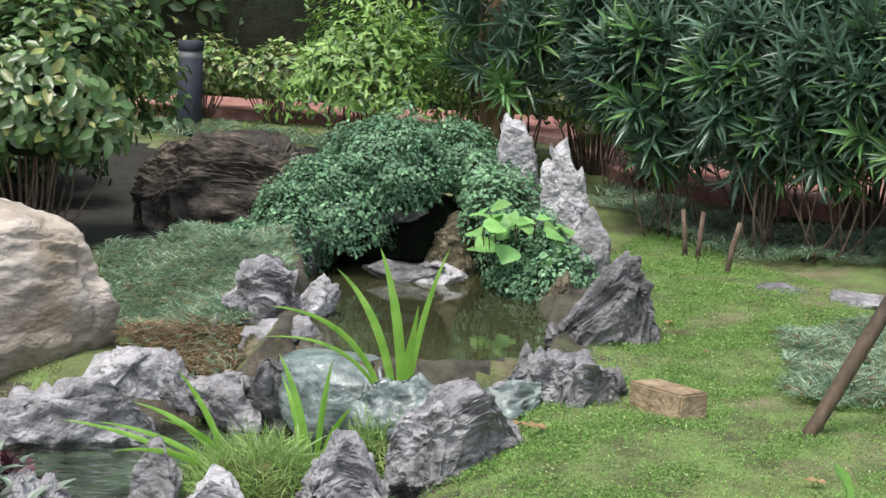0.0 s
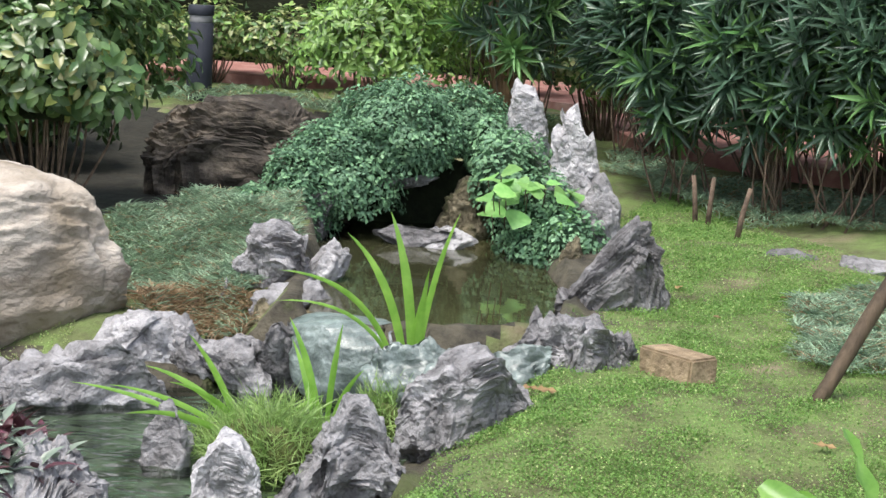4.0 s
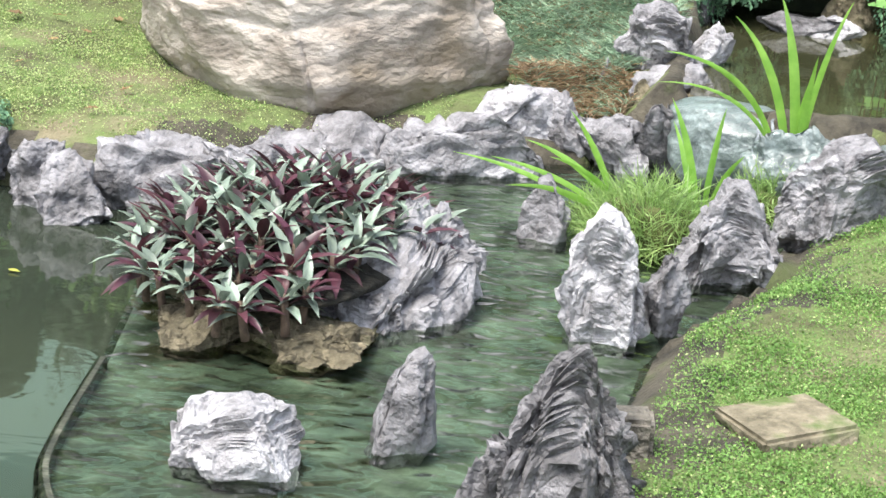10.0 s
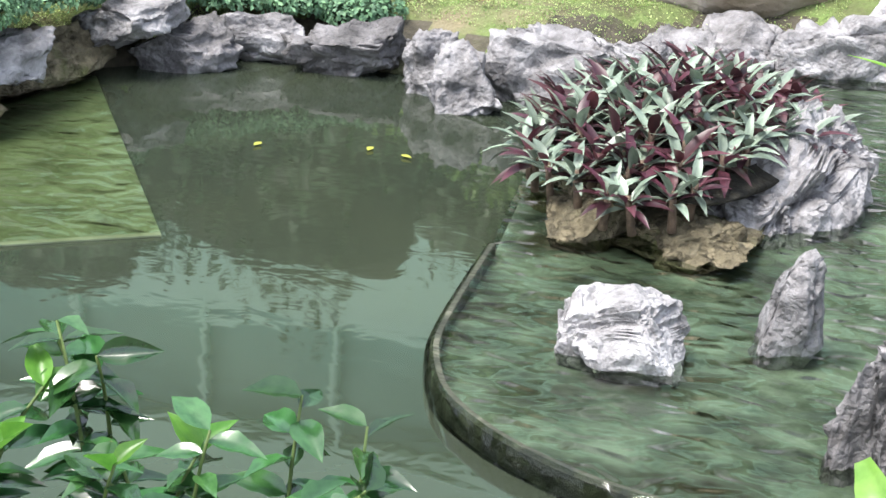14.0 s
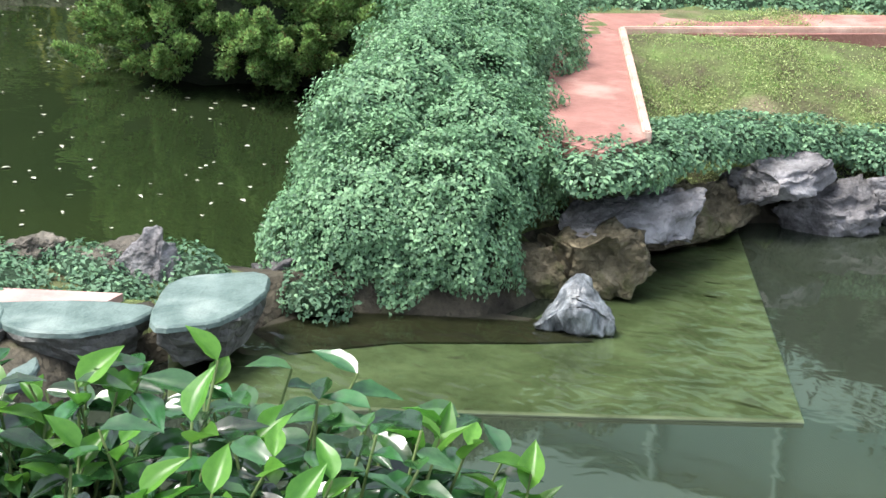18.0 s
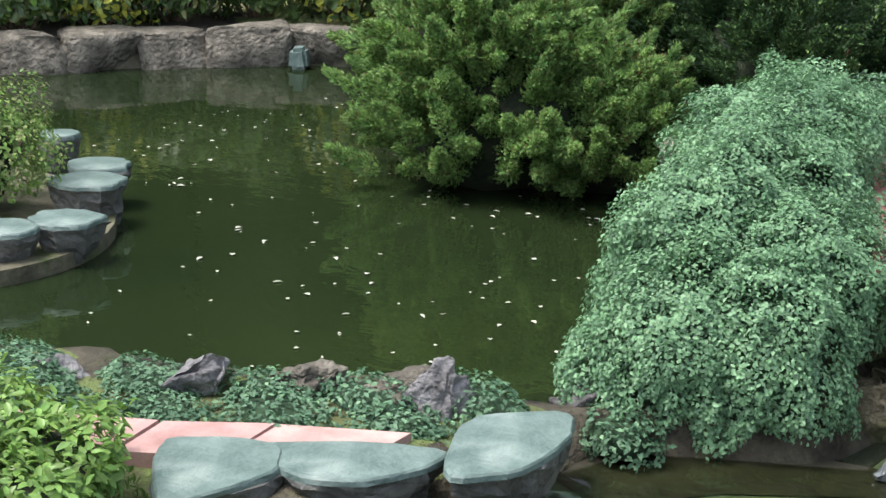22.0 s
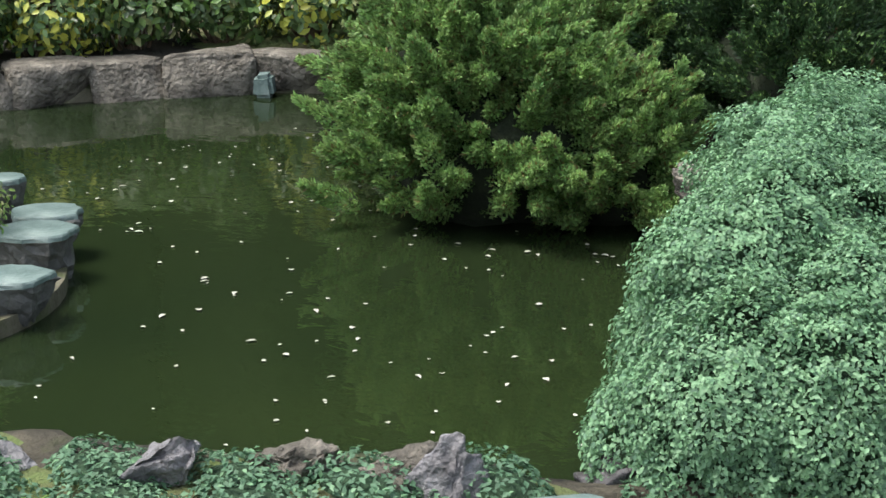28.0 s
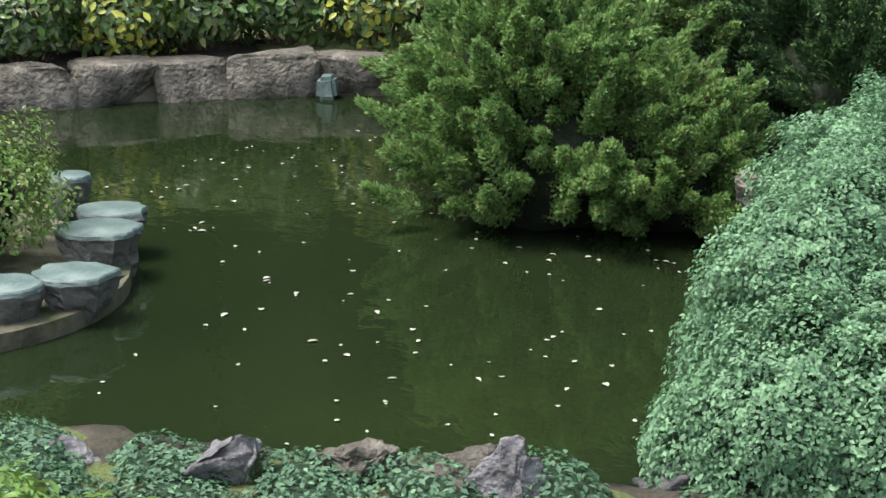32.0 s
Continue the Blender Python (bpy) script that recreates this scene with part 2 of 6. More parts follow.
FOAM = material("splashing_water", (0.05, 0.06, 0.062), (0.46, 0.5, 0.53), 22, 0.15, 0.8, 50, (1, 1, 0.4), spec=0.7, through_light=0.2, mid=(0.2, 0.22, 0.235))

L_IVY = leaf_mat("small_blue_green_leaf", (0.06, 0.135, 0.075), (0.15, 0.27, 0.16), 0.55, 0.25, spec=0.35)
L_IVY2 = leaf_mat("bright_creeper_leaf", (0.12, 0.25, 0.125), (0.26, 0.45, 0.245), 0.5, 0.2, spec=0.4)
# dark green that paints the shade between the creeper leaves
IVY_CORE = material("painted_creeper_shade", (0.012, 0.03, 0.014), (0.04, 0.085, 0.04), 30, 0.9, 0.8, 60)
L_SHRUB = leaf_mat("glossy_shrub_leaf", (0.045, 0.1, 0.03), (0.14, 0.22, 0.08), 0.28, 0.45)
L_SHRUB_TIP = leaf_mat("young_shrub_leaf", (0.15, 0.2, 0.05), (0.36, 0.36, 0.12), 0.35, 0.4)
L_VARIEG = leaf_mat("variegated_leaf", (0.15, 0.2, 0.07), (0.46, 0.48, 0.22), 0.4, 0.5)
L_YELLOW = leaf_mat("yellow_green_leaf", (0.1, 0.2, 0.04), (0.24, 0.39, 0.09), 0.4)
L_YELLOW2 = leaf_mat("golden_leaf", (0.3, 0.33, 0.04), (0.5, 0.52, 0.1), 0.4)
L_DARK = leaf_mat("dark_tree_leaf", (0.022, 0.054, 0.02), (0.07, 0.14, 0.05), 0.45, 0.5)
L_PODO = leaf_mat("dark_narrow_leaf", (0.03, 0.07, 0.04), (0.12, 0.2, 0.13), 0.28, 0.5)
L_PODO_TIP = leaf_mat("fresh_narrow_leaf", (0.07, 0.17, 0.05), (0.16, 0.3, 0.1), 0.35)
L_RHOEO = leaf_mat("grey_green_strap_leaf", (0.1, 0.14, 0.105), (0.26, 0.32, 0.25), 0.35, 0.45, tl=0.1, single=True)
L_RHOEO_RED = leaf_mat("purple_red_strap_leaf", (0.035, 0.014, 0.02), (0.1, 0.03, 0.042), 0.4, 0.6, tl=0.25, single=True)
L_IRIS = leaf_mat("bright_iris_blade", (0.14, 0.33, 0.04), (0.28, 0.52, 0.09), 0.35, 0.2, tl=0.4)
L_SEDGE = leaf_mat("pale_sedge", (0.18, 0.31, 0.08), (0.38, 0.51, 0.19), 0.5, 0.3, tl=0.4)
L_JUNIPER = leaf_mat("juniper_scale", (0.13, 0.25, 0.08), (0.32, 0.48, 0.16), 0.6, 0.5, tl=0.45)
L_JUNIPER2 = leaf_mat("brown_juniper_tip", (0.11, 0.11, 0.03), (0.2, 0.17, 0.06), 0.6, 0.4)
L_FERN = leaf_mat("fresh_fern_frond", (0.1, 0.25, 0.035), (0.24, 0.44, 0.09), 0.35, 0.2, tl=0.4)
L_ROUND = leaf_mat("light_round_leaf", (0.14, 0.34, 0.08), (0.28, 0.5, 0.16), 0.45, 0.25, tl=0.3, single=True)
L_MONDO = leaf_mat("blue_green_grass", (0.13, 0.22, 0.14), (0.36, 0.48, 0.33), 0.5, 0.4)
L_DRY = leaf_mat("dry_straw_blade", (0.2, 0.135, 0.075), (0.4, 0.3, 0.19), 0.8, 0.4)
L_DRY_ONE = leaf_mat("dry_fallen_leaf", (0.16, 0.09, 0.04), (0.4, 0.26, 0.13), 0.8, 0.4, single=True)
L_LAWN_PALE = leaf_mat("pale_lawn_herb", (0.28, 0.36, 0.13), (0.48, 0.55, 0.25), 0.6, 0.3, tl=0.35)
L_LAWN = leaf_mat("bright_lawn_herb", (0.11, 0.22, 0.045), (0.215, 0.37, 0.095), 0.6, 0.3, tl=0.35)
L_FORE = leaf_mat("foreground_leaf", (0.014, 0.058, 0.017), (0.052, 0.15, 0.044), 0.18, 0.6, spec=1.0, tl=0.3, single=True)
L_FORE_NEW = leaf_mat("young_foreground_leaf", (0.06, 0.19, 0.025), (0.135, 0.33, 0.05), 0.3, 0.25, tl=0.45, single=True)
RIM = material("dark_mossy_rim", (0.015, 0.017, 0.012), (0.075, 0.078, 0.052), 9, 0.6, 0.6, 50, extra=((0.16, 0.16, 0.12), 9, 0.1))
HERB_STEM = material("green_stem", (0.06, 0.1, 0.03), (0.12, 0.17, 0.05), 12, 0.7, 0.2, 60)
BANK = material("damp_bank_soil", (0.018, 0.016, 0.011), (0.1, 0.088, 0.062), 7, 0.9, 0.9, 45, extra=((0.06, 0.075, 0.025), 5, 0.15))
PETAL = material("pale_floating_petal", (0.36, 0.35, 0.29), (0.6, 0.58, 0.5), 20, 0.7, 0.0)

# ---- building blocks ----
RNG = np.random.default_rng(7)


def mesh_ob(name, verts, faces, mat, parent=None, label="", smooth=True, mats=None, slots=None):
    me = bpy.data.meshes.new(name)
    me.from_pydata([tuple(v) for v in verts] if not isinstance(verts, np.ndarray) else verts.tolist(), [], faces if isinstance(faces, list) else faces.tolist())
    for m in (mats or [mat]):
        me.materials.append(m)
    if slots is not None:
        me.polygons.foreach_set("material_index", np.asarray(slots, dtype=np.int32))
    if smooth:
        me.polygons.foreach_set("use_smooth", np.ones(len(me.polygons), dtype=bool))
    me.update()
    ob = new(name, me)
    if parent:
        ob.parent = parent
    if label:
        ob["label"] = label
    return ob


def part(name, bm, mat, parent, label=""):
    me = bpy.data.meshes.new(name)
    bm.to_mesh(me)
    bm.free()
    me.materials.append(mat)
    ob = new(name, me)
    ob.parent = parent
    if label:
        ob["label"] = label
    return ob


def empty(name, at, rz=0.0, label="", category="", group=""):
    ob = new(name)
    ob.matrix_basis = pose(*at, 0, 0, rz)
    ob.empty_display_size = 0.1
    return tagged(ob, label, category, group)


def unit(a):
    return a / np.maximum(np.linalg.norm(a, axis=-1, keepdims=True), 1e-9)


# leaf outlines: along, across, lift; then faces
OVAL = (np.array([(0, 0, 0), (0.38, -0.5, 0.07), (0.4, 0, -0.03), (0.38, 0.5, 0.07), (0.75, -0.36, 0.05), (0.76, 0, -0.03), (0.75, 0.36, 0.05), (1, 0, -0.1)]),
        [(0, 2, 1), (0, 3, 2), (1, 2, 5, 4), (2, 3, 6, 5), (4, 5, 7), (5, 6, 7)])
SMALL = (np.array([(0, 0, 0), (0.5, -0.5, 0.12), (1, 0, -0.08), (0.5, 0.5, 0.12)]), [(0, 2, 1), (0, 3, 2)])


def blade(segs, droop, fold=0.12, widest=0.35):
    v, f = [], []
    for k in range(segs + 1):
        u = k / segs
        w = 0.5 * min(1, (u / widest) ** 0.6 if u < widest else (max(0.0, 1 - u) / (1 - widest)) ** 0.7)
        w = max(w, 0.04 if k < segs else 0.0)
        z = -droop * u * u
        v += [(u * (1 - 0.35 * droop * u), -w, z + fold * w), (u * (1 - 0.35 * droop * u), 0, z), (u * (1 - 0.35 * droop * u), w, z + fold * w)]
    for k in range(segs):
        a = 3 * k
        f += [(a, a + 1, a + 4, a + 3), (a + 1, a + 2, a + 5, a + 4)]
    return np.array(v), f


NARROW, STRAP, THREAD = blade(3, 0.18), blade(4, 0.35), (np.array([(0, -0.5, 0), (0, 0.5, 0), (0.5, 0.4, -0.08), (0.5, -0.4, -0.08), (1, 0, -0.3)]), [(0, 1, 2, 3), (3, 2, 4)])


def leaves(name, pos, way, up, length, width, shape, mat, parent=None, label=""):
    """One mesh of many leaves: each at pos, pointing along way, its face towards up."""
    tv, tf = shape
    pos, way = np.asarray(pos, float), unit(np.asarray(way, float))
    side = unit(np.cross(np.asarray(up, float), way))
    face = np.cross(way, side)
    n = len(pos)
    length, width = np.broadcast_to(length, n), np.broadcast_to(width, n)
    v = (pos[:, None] + way[:, None] * (tv[None, :, :1] * length[:, None, None]) + side[:, None] * (tv[None, :, 1:2] * width[:, None, None])
         + face[:, None] * (tv[None, :, 2:] * length[:, None, None])).reshape(-1, 3)
    k = len(tv)
    faces = [tuple(i * k + j for j in f) for i in range(n) for f in tf]
    if isinstance(mat, list):
        pick = RNG.choice(len(mat), n, p=[w for _, w in mat])
        return mesh_ob(name, v, faces, None, parent, label, True, [m for m, _ in mat], np.repeat(pick, len(tf)))
    return mesh_ob(name, v, faces, mat, parent, label)


def crown(name, n, centre, radii, size, shape, mat, parent, rng, aspect=0.5, lumps=9, rough=0.22, low=-0.35, droop=0.2, inner=0.72, label="", sprawl=0.8):
    """Leaves over an uneven, lumpy body with gaps."""
    d = unit(rng.normal(size=(int(n * 1.8), 3)))
    d = d[d[:, 2] > low][:n]
    n = len(d)
    knobs = unit(rng.normal(size=(lumps, 3)))
    r = 1 - rough + rough * 2.0 * np.exp(-(((d[:, None] - knobs[None]) ** 2).sum(-1)) / 0.16).max(1)
    r *= inner + (1.03 - inner) * rng.random(n) ** 0.55
    pos = np.asarray(centre) + d * r[:, None] * np.asarray(radii)
    up = unit(d / np.asarray(radii) + (0, 0, 0.6 / max(radii)))
    way = unit(d * (1 - sprawl) + rng.normal(size=(n, 3)) * sprawl + (0, 0, -droop))
    way = way - up * (way * up).sum(1, keepdims=True) * 0.6
    s = size * (0.65 + 0.7 * rng.random(n))
    return leaves(name, pos, way, up, s, s * aspect, shape, mat, parent, label)


_SPHERES = {}


def sphere(level):
    if level not in _SPHERES:
        bm = bmesh.new()
        bmesh.ops.create_icosphere(bm, subdivisions=level, radius=1)
        _SPHERES[level] = (np.array([v.co[:] for v in bm.verts]), [tuple(v.index for v in f.verts) for f in bm.faces])
        bm.free()
    return _SPHERES[level]


def vnoise(p, seed, octaves=4, ridged=False):
    off = Vector((seed * 7.31, seed * 3.7, seed * 5.9))
    out = np.empty(len(p))
    for i, q in enumerate(p):
        v = Vector(q) + off
        out[i] = noise.ridged_multi_fractal(v, 0.9, 2.1, octaves, 1.0, 2.0) - 1.0 if ridged else noise.fractal(v, 0.9, 2.1, octaves)
    return out


def chips(p, seed):
    """Broken lumps with grooves between them: 0 in a groove, 1 on a lump, and a step for each lump."""
    off = Vector((seed * 2.7, seed * 5.3, seed * 1.9))
    groove, step = np.empty(len(p)), np.empty(len(p))
    for i, q in enumerate(p):
        d, at = noise.voronoi(Vector(q) + off)
        k = min(1.0, (d[1] - d[0]) / 0.42)
        groove[i] = k * (2 - k)
        step[i] = noise.cell(at[0] * 7.0)
    return groove, step


def stone_mesh(w, d, h, seed, style="karst", level=4, lean=(0, 0), taper=0.0, profile=None):
    """Verts and faces of a stone w wide, d deep and h high over its foot, a little of it in the ground."""
    v, f = sphere(level)
    rs = np.random.default_rng(seed * 13 + 5)
    s = np.sign(v) * np.abs(v) ** (0.26 if style == "block" else 0.45 if profile else 0.75)
    cuts, hard = {"karst": (20, 0.95), "ridged": (9, 0.8), "boulder": (11, 0.75), "flat": (16, 0.93), "block": (5, 0.8)}[style]
    lowest = 0.5 if style in ("boulder", "block") else 0.7 if profile else 0.34
    for _ in range(cuts):  # broken faces
        n = unit(rs.normal(size=3) * ((1, 1, 0.45) if style != "flat" else (1, 1, 0.8)))
        over = np.maximum(s @ n - rs.uniform(lowest, lowest + 0.51), 0)
        s = s - over[:, None] * n * hard
    if style == "boulder":
        a = vnoise(v * 1.1, seed, 3) * 0.1
        b = vnoise(v * (2.5, 2.5, 5), seed + 3, 5, True) * 0.035
        c = vnoise(v * (8, 8, 11), seed + 4, 3, True) * 0.012
        s = s * (0.96 + a + b + c)[:, None]
    elif style == "block":
        a = vnoise(v * 2.2, seed, 4, True) * 0.05
        b = vnoise(v * 7, seed + 3, 3, True) * 0.025
        s = s * (0.95 + a + b)[:, None]
    else:
        s = s * (0.9 + vnoise(v * (1.6, 1.6, 1.2), seed, 3, True) * 0.16)[:, None]
    lo, hi = s.min(0), s.max(0)
    s = (s - (lo + hi) / 2) / (hi - lo) * 2
    k = (s[:, 2:] + 1) / 2
    s[:, :2] *= 1 - taper * np.clip(k, 0, 1) ** 1.3
    if profile:  # the skyline along its width
        us, hs = zip(*profile)
        s[:, 2] = -1 + 2 * k[:, 0] * np.interp(s[:, 0], us, hs)
    if style in ("boulder", "karst"):  # undercut foot
        s[:, :2] *= 1 - (0.3 if style == "boulder" else 0.15) * np.clip((0.42 - k) / 0.3, 0, 1) ** 1.5
    out = s * (w / 2, d / 2, h * 0.62)
    out[:, 2] += h * 0.38
    if style in ("karst", "flat", "ridged"):  # lumps, crevices and flutes of real size
        size = min(1.25, max(0.35, min(w, d, h) / 0.3))
        tip = rs.uniform(-0.3, 0.3, 2) * (style != "ridged")  # slanting beds
        q = out @ np.array(((1, 0, -tip[0]), (0, 1, -tip[1]), (tip[0], tip[1], 1))).T
        big, fine, slim = {"karst": ((9, 9, 6.5), (25, 25, 16), (16, 16, 9)), "flat": ((6.5, 6.5, 17), (18, 18, 38), (12, 12, 26)), "ridged": ((20, 20, 2.4), (52, 52, 7), (30, 30, 3))}[style]
        q = q + 0.025 * np.stack([vnoise(out * 9, seed + e, 2) for e in (31, 33, 35)], -1)
        g1, s1 = chips(q * big, seed)
        g2, s2 = chips(q * fine, seed + 2)
        push = (0.014 + 0.024 * s1) * g1 + (0.008 + 0.01 * s2) * g2 + 0.012 * vnoise(q * slim, seed + 7, 3, True) - 0.025
        face = unit(v / (w, d, h))
        out += face * (push * size)[:, None]
    out[:, 0] += lean[0] * np.clip(k[:, 0], 0, 1) * h
    out[:, 1] += lean[1] * np.clip(k[:, 0], 0, 1) * h
    return out, f


def stone(name, x, y, z, w, d, h, mat, label, seed=1, style="karst", rz=None, level=5, lean=(0, 0), taper=0.0, category="rock", group="", profile=None):
    """A stone whose near foot stands at x, y; it turns its width towards the walk unless rz is given."""
    turn = math.degrees(math.atan2(-x, y)) if rz is None else rz
    far = math.hypot(x, y)
    v, f = stone_mesh(w, d, h, seed, style, level, lean, taper, profile)
    ob = mesh_ob(name, v, f, mat, smooth=level < 6 or style == "boulder")
    ob.matrix_basis = pose(x + x / far * d * 0.4, y + y / far * d * 0.4, z, 0, 0, turn)
    return tagged(ob, label, category, group)


def tube(points, radii, sides=6, cap=True):
    """Verts and faces of a bent, tapered stem."""
    p = np.asarray(points, float)
    t = unit(np.gradient(p, axis=0))
    ref = np.array((0.31, 0.2, 0.93)) if abs(t[0, 2]) < 0.9 else np.array((1.0, 0.1, 0))
    a = unit(np.cross(t, ref))
    b = np.cross(t, a)
    ang = np.arange(sides) / sides * 2 * np.pi
    v = (p[:, None] + np.asarray(radii)[:, None, None] * (np.cos(ang)[None, :, None] * a[:, None] + np.sin(ang)[None, :, None] * b[:, None])).reshape(-1, 3)
    f = [(i * sides + j, i * sides + (j + 1) % sides, (i + 1) * sides + (j + 1) % sides, (i + 1) * sides + j) for i in range(len(p) - 1) for j in range(sides)]
    if cap:
        f += [tuple(range(sides))[::-1], tuple((len(p) - 1) * sides + j for j in range(sides))]
    return v, f


def stems_of(stems, mat, parent, name="stem", sides=5):
    """Each stem a part of its own."""
    for points, radii in stems:
        v, f = tube(points, radii, sides)
        mesh_ob(name, v, f, mat, parent)


def leaf_parts(name, pos, way, up, length, width, data, parent):
    """Single leaves, each an object on a shared leaf mesh."""
    pos, way, up = np.asarray(pos, float), unit(np.asarray(way, float)), np.asarray(up, float)
    side = unit(np.cross(up, way))
    face = np.cross(way, side)
    length, width = np.broadcast_to(length, len(pos)), np.broadcast_to(width, len(pos))
    for i in range(len(pos)):
        ob = new(name, data[i % len(data)])
        ob.parent = parent
        m = Matrix.Identity(4)
        m.col[0][:3], m.col[1][:3], m.col[2][:3], m.col[3][:3] = way[i] * length[i], side[i] * width[i], face[i] * length[i], pos[i]
        ob.matrix_basis = m


def leaf_data(name, shape, mat):
    me = bpy.data.meshes.new(name)
    me.from_pydata(shape[0].tolist() if isinstance(shape[0], np.ndarray) else [tuple(p) for p in shape[0]], [], shape[1])
    me.materials.append(mat)
    me.polygons.foreach_set("use_smooth", np.ones(len(me.polygons), dtype=bool))
    return me


def ovate(segs, droop, fold, curl=0.0):
    """A pointed egg-shaped leaf, folded a little along its midrib."""
    v, f = [], []
    for k in range(segs + 1):
        u = k / segs
        w = 0.5 * max(0.0, math.sin(math.pi * u ** 0.72)) ** 1.05
        for s in (-1, -0.5, 0, 0.5, 1):
            v.append((u, s * w, fold * abs(s) * w - droop * u * u + curl * math.sin(k * 2.3 + s) * abs(s) * w))
    for k in range(segs):
        for j in range(4):
            q = k * 5 + j
            f.append((q, q + 5, q + 6, q + 1))
    return np.array(v), f


def box_mesh(w, d, h, bevel=0.01, jitter=0.0, seed=0):
    bm = bmesh.new()
    bmesh.ops.create_cube(bm, size=1)
    r = random.Random(seed)
    for v in bm.verts:
        v.co = Vector((v.co.x * w, v.co.y * d, (v.co.z + 0.5) * h)) + Vector([r.uniform(-jitter, jitter) for _ in range(3)])
    if bevel:
        bmesh.ops.bevel(bm, geom=bm.edges[:], offset=bevel, segments=2, affect="EDGES")
    return bm


def slab_mesh(outline, thick, bevel=0.012, tilt=0.0, seed=0, foot=0.8):
    """An upright prism with an uneven broken side and a rounded rim; its top at z = 0."""
    r = random.Random(seed)
    n = len(outline)
    rings = [(0.0, 0.95), (-0.006, 0.985), (-0.02, 1.0)] + [(-thick * k / 7, 1.0 - (1 - foot) * (k / 7) ** 1.4) for k in range(1, 8)]
    v, f = [], []
    for z, s in rings:
        for x, y in outline:
            rough = noise.fractal(Vector((x * 17, y * 17, z * 11 + seed)), 0.8, 2.0, 4) * 0.2 + 0.05 * (r.random() - 0.5)
            k = s * (1 + (rough if z < -0.021 else 0.25 * rough))
            v.append((x * k, y * k, z + (0.012 * (r.random() - 0.5) if z < -0.021 else 0) + tilt * x))
    for i in range(len(rings) - 1):
        for j in range(n):
            f.append((i * n + j, (i + 1) * n + j, (i + 1) * n + (j + 1) % n, i * n + (j + 1) % n))
    f.append(tuple(range(n)))
    f.append(tuple((len(rings) - 1) * n + j for j in range(n))[::-1])
    slots = [1] * (len(f) - 2) + [0, 1]
    slots[:2 * n] = [0] * (2 * n)
    return v, f, slots


def inside(poly, x, y):
    """Signed distance to a closed outline, positive inside."""
    p = np.asarray(poly, float)
    best = np.full(x.shape, 1e9)
    odd = np.zeros(x.shape, bool)
    for (ax, ay), (bx, by) in zip(p, np.roll(p, -1, 0)):
        k = np.clip(((x - ax) * (bx - ax) + (y - ay) * (by - ay)) / ((bx - ax) ** 2 + (by - ay) ** 2), 0, 1)
        best = np.minimum(best, np.hypot(x - ax - k * (bx - ax), y - ay - k * (by - ay)))
        odd ^= ((ay > y) != (by > y)) & (x < (bx - ax) * (y - ay) / ((by - ay) or 1e-9) + ax)
    return np.where(odd, best, -best)


def flat(name, poly, z, mat, thick=0.0):
    bm = bmesh.new()
    f = bm.faces.new([bm.verts.new((x, y, z)) for x, y in poly])
    if f.normal.z < 0:
        f.normal_flip()
    f.normal_update()
    if f.normal.z < 0:
        f.normal_flip()
    if thick:
        ext = bmesh.ops.extrude_face_region(bm, geom=[f])
        bmesh.ops.translate(bm, verts=[v for v in ext["geom"] if isinstance(v, bmesh.types.BMVert)], vec=(0, 0, -thick))
        bmesh.ops.recalc_face_normals(bm, faces=bm.faces[:])
    me = bpy.data.meshes.new(name)
    bm.to_mesh(me)
    bm.free()
    me.materials.append(mat)
    return new(name, me)


# ---- ground and ponds ----
HEIGHTS = [(0, 4.7, 0.1), (0.9, 5.3, 0.13), (0.85, 7.2, 0.28), (1.5, 8, 0.33), (1.5, 9.7, 0.42), (0.9, 11.9, 0.55), (2.4, 10.2, 0.5), (-0.95, 9.5, 0.5), (-1.7, 9.3, 0.45),
           (-1.9, 14.6, 0.62), (0.3, 15, 0.65), (-1.4, 8.4, 0.22), (-1.9, 7.5, 0.14), (-2.6, 7.3, 0.15), (-3.4, 7.2, 0.24), (-3.95, 5.6, 0.4), (-5.2, 6.8, 0.43), (-4.8, 7.4, 0.43),
           (-3.8, 8.6, 0.42), (-4.75, 2.95, 0.06), (-5.2, 3.2, 0.06), (-2.5, 1.8, 0.25), (-0.9, 2.8, 0.12), (0.3, 3.2, 0.12), (0, 0, 0.2), (-6.2, 7.6, 0.2), (-10.4, 6, 0.14), (-9, 8, 0.2), (-4.4, 4.45, 0.03), (-4.1, 4.7, 0.1)]
INNER = [(-1.87, 4.92), (-1.79, 4.46), (-1.73, 4.18), (-1.6, 3.93), (-1.4, 3.77), (-1.17, 3.67), (-0.98, 3.64), (-0.72, 3.63), (-0.5, 3.75), (-0.45, 4.6), (-0.4, 5.5), (-0.12, 6.2),
         (-0.05, 7.0), (-0.12, 7.45), (-0.4, 7.74), (-0.66, 7.95), (-0.9, 7.9), (-1.1, 7.75), (-1.3, 7.52), (-1.5, 7.5), (-1.78, 7.6), (-2.1, 7.2), (-2.25, 6.8), (-2.2, 6.2), (-2.0, 5.5)]
OUTER = [(-0.5, 3.75), (-0.3, 3.2), (-1.2, 2.75), (-2.4, 2.3), (-3.4, 2.1), (-4.1, 2.7), (-4.35, 3.4), (-4.35, 4.25), (-3.9, 4.6), (-3.95, 5.3), (-3.95, 6.1), (-3.5, 6.65), (-2.9, 6.7),
         (-2.3, 6.65), (-1.9, 5.5), (-1.6, 4.9)]
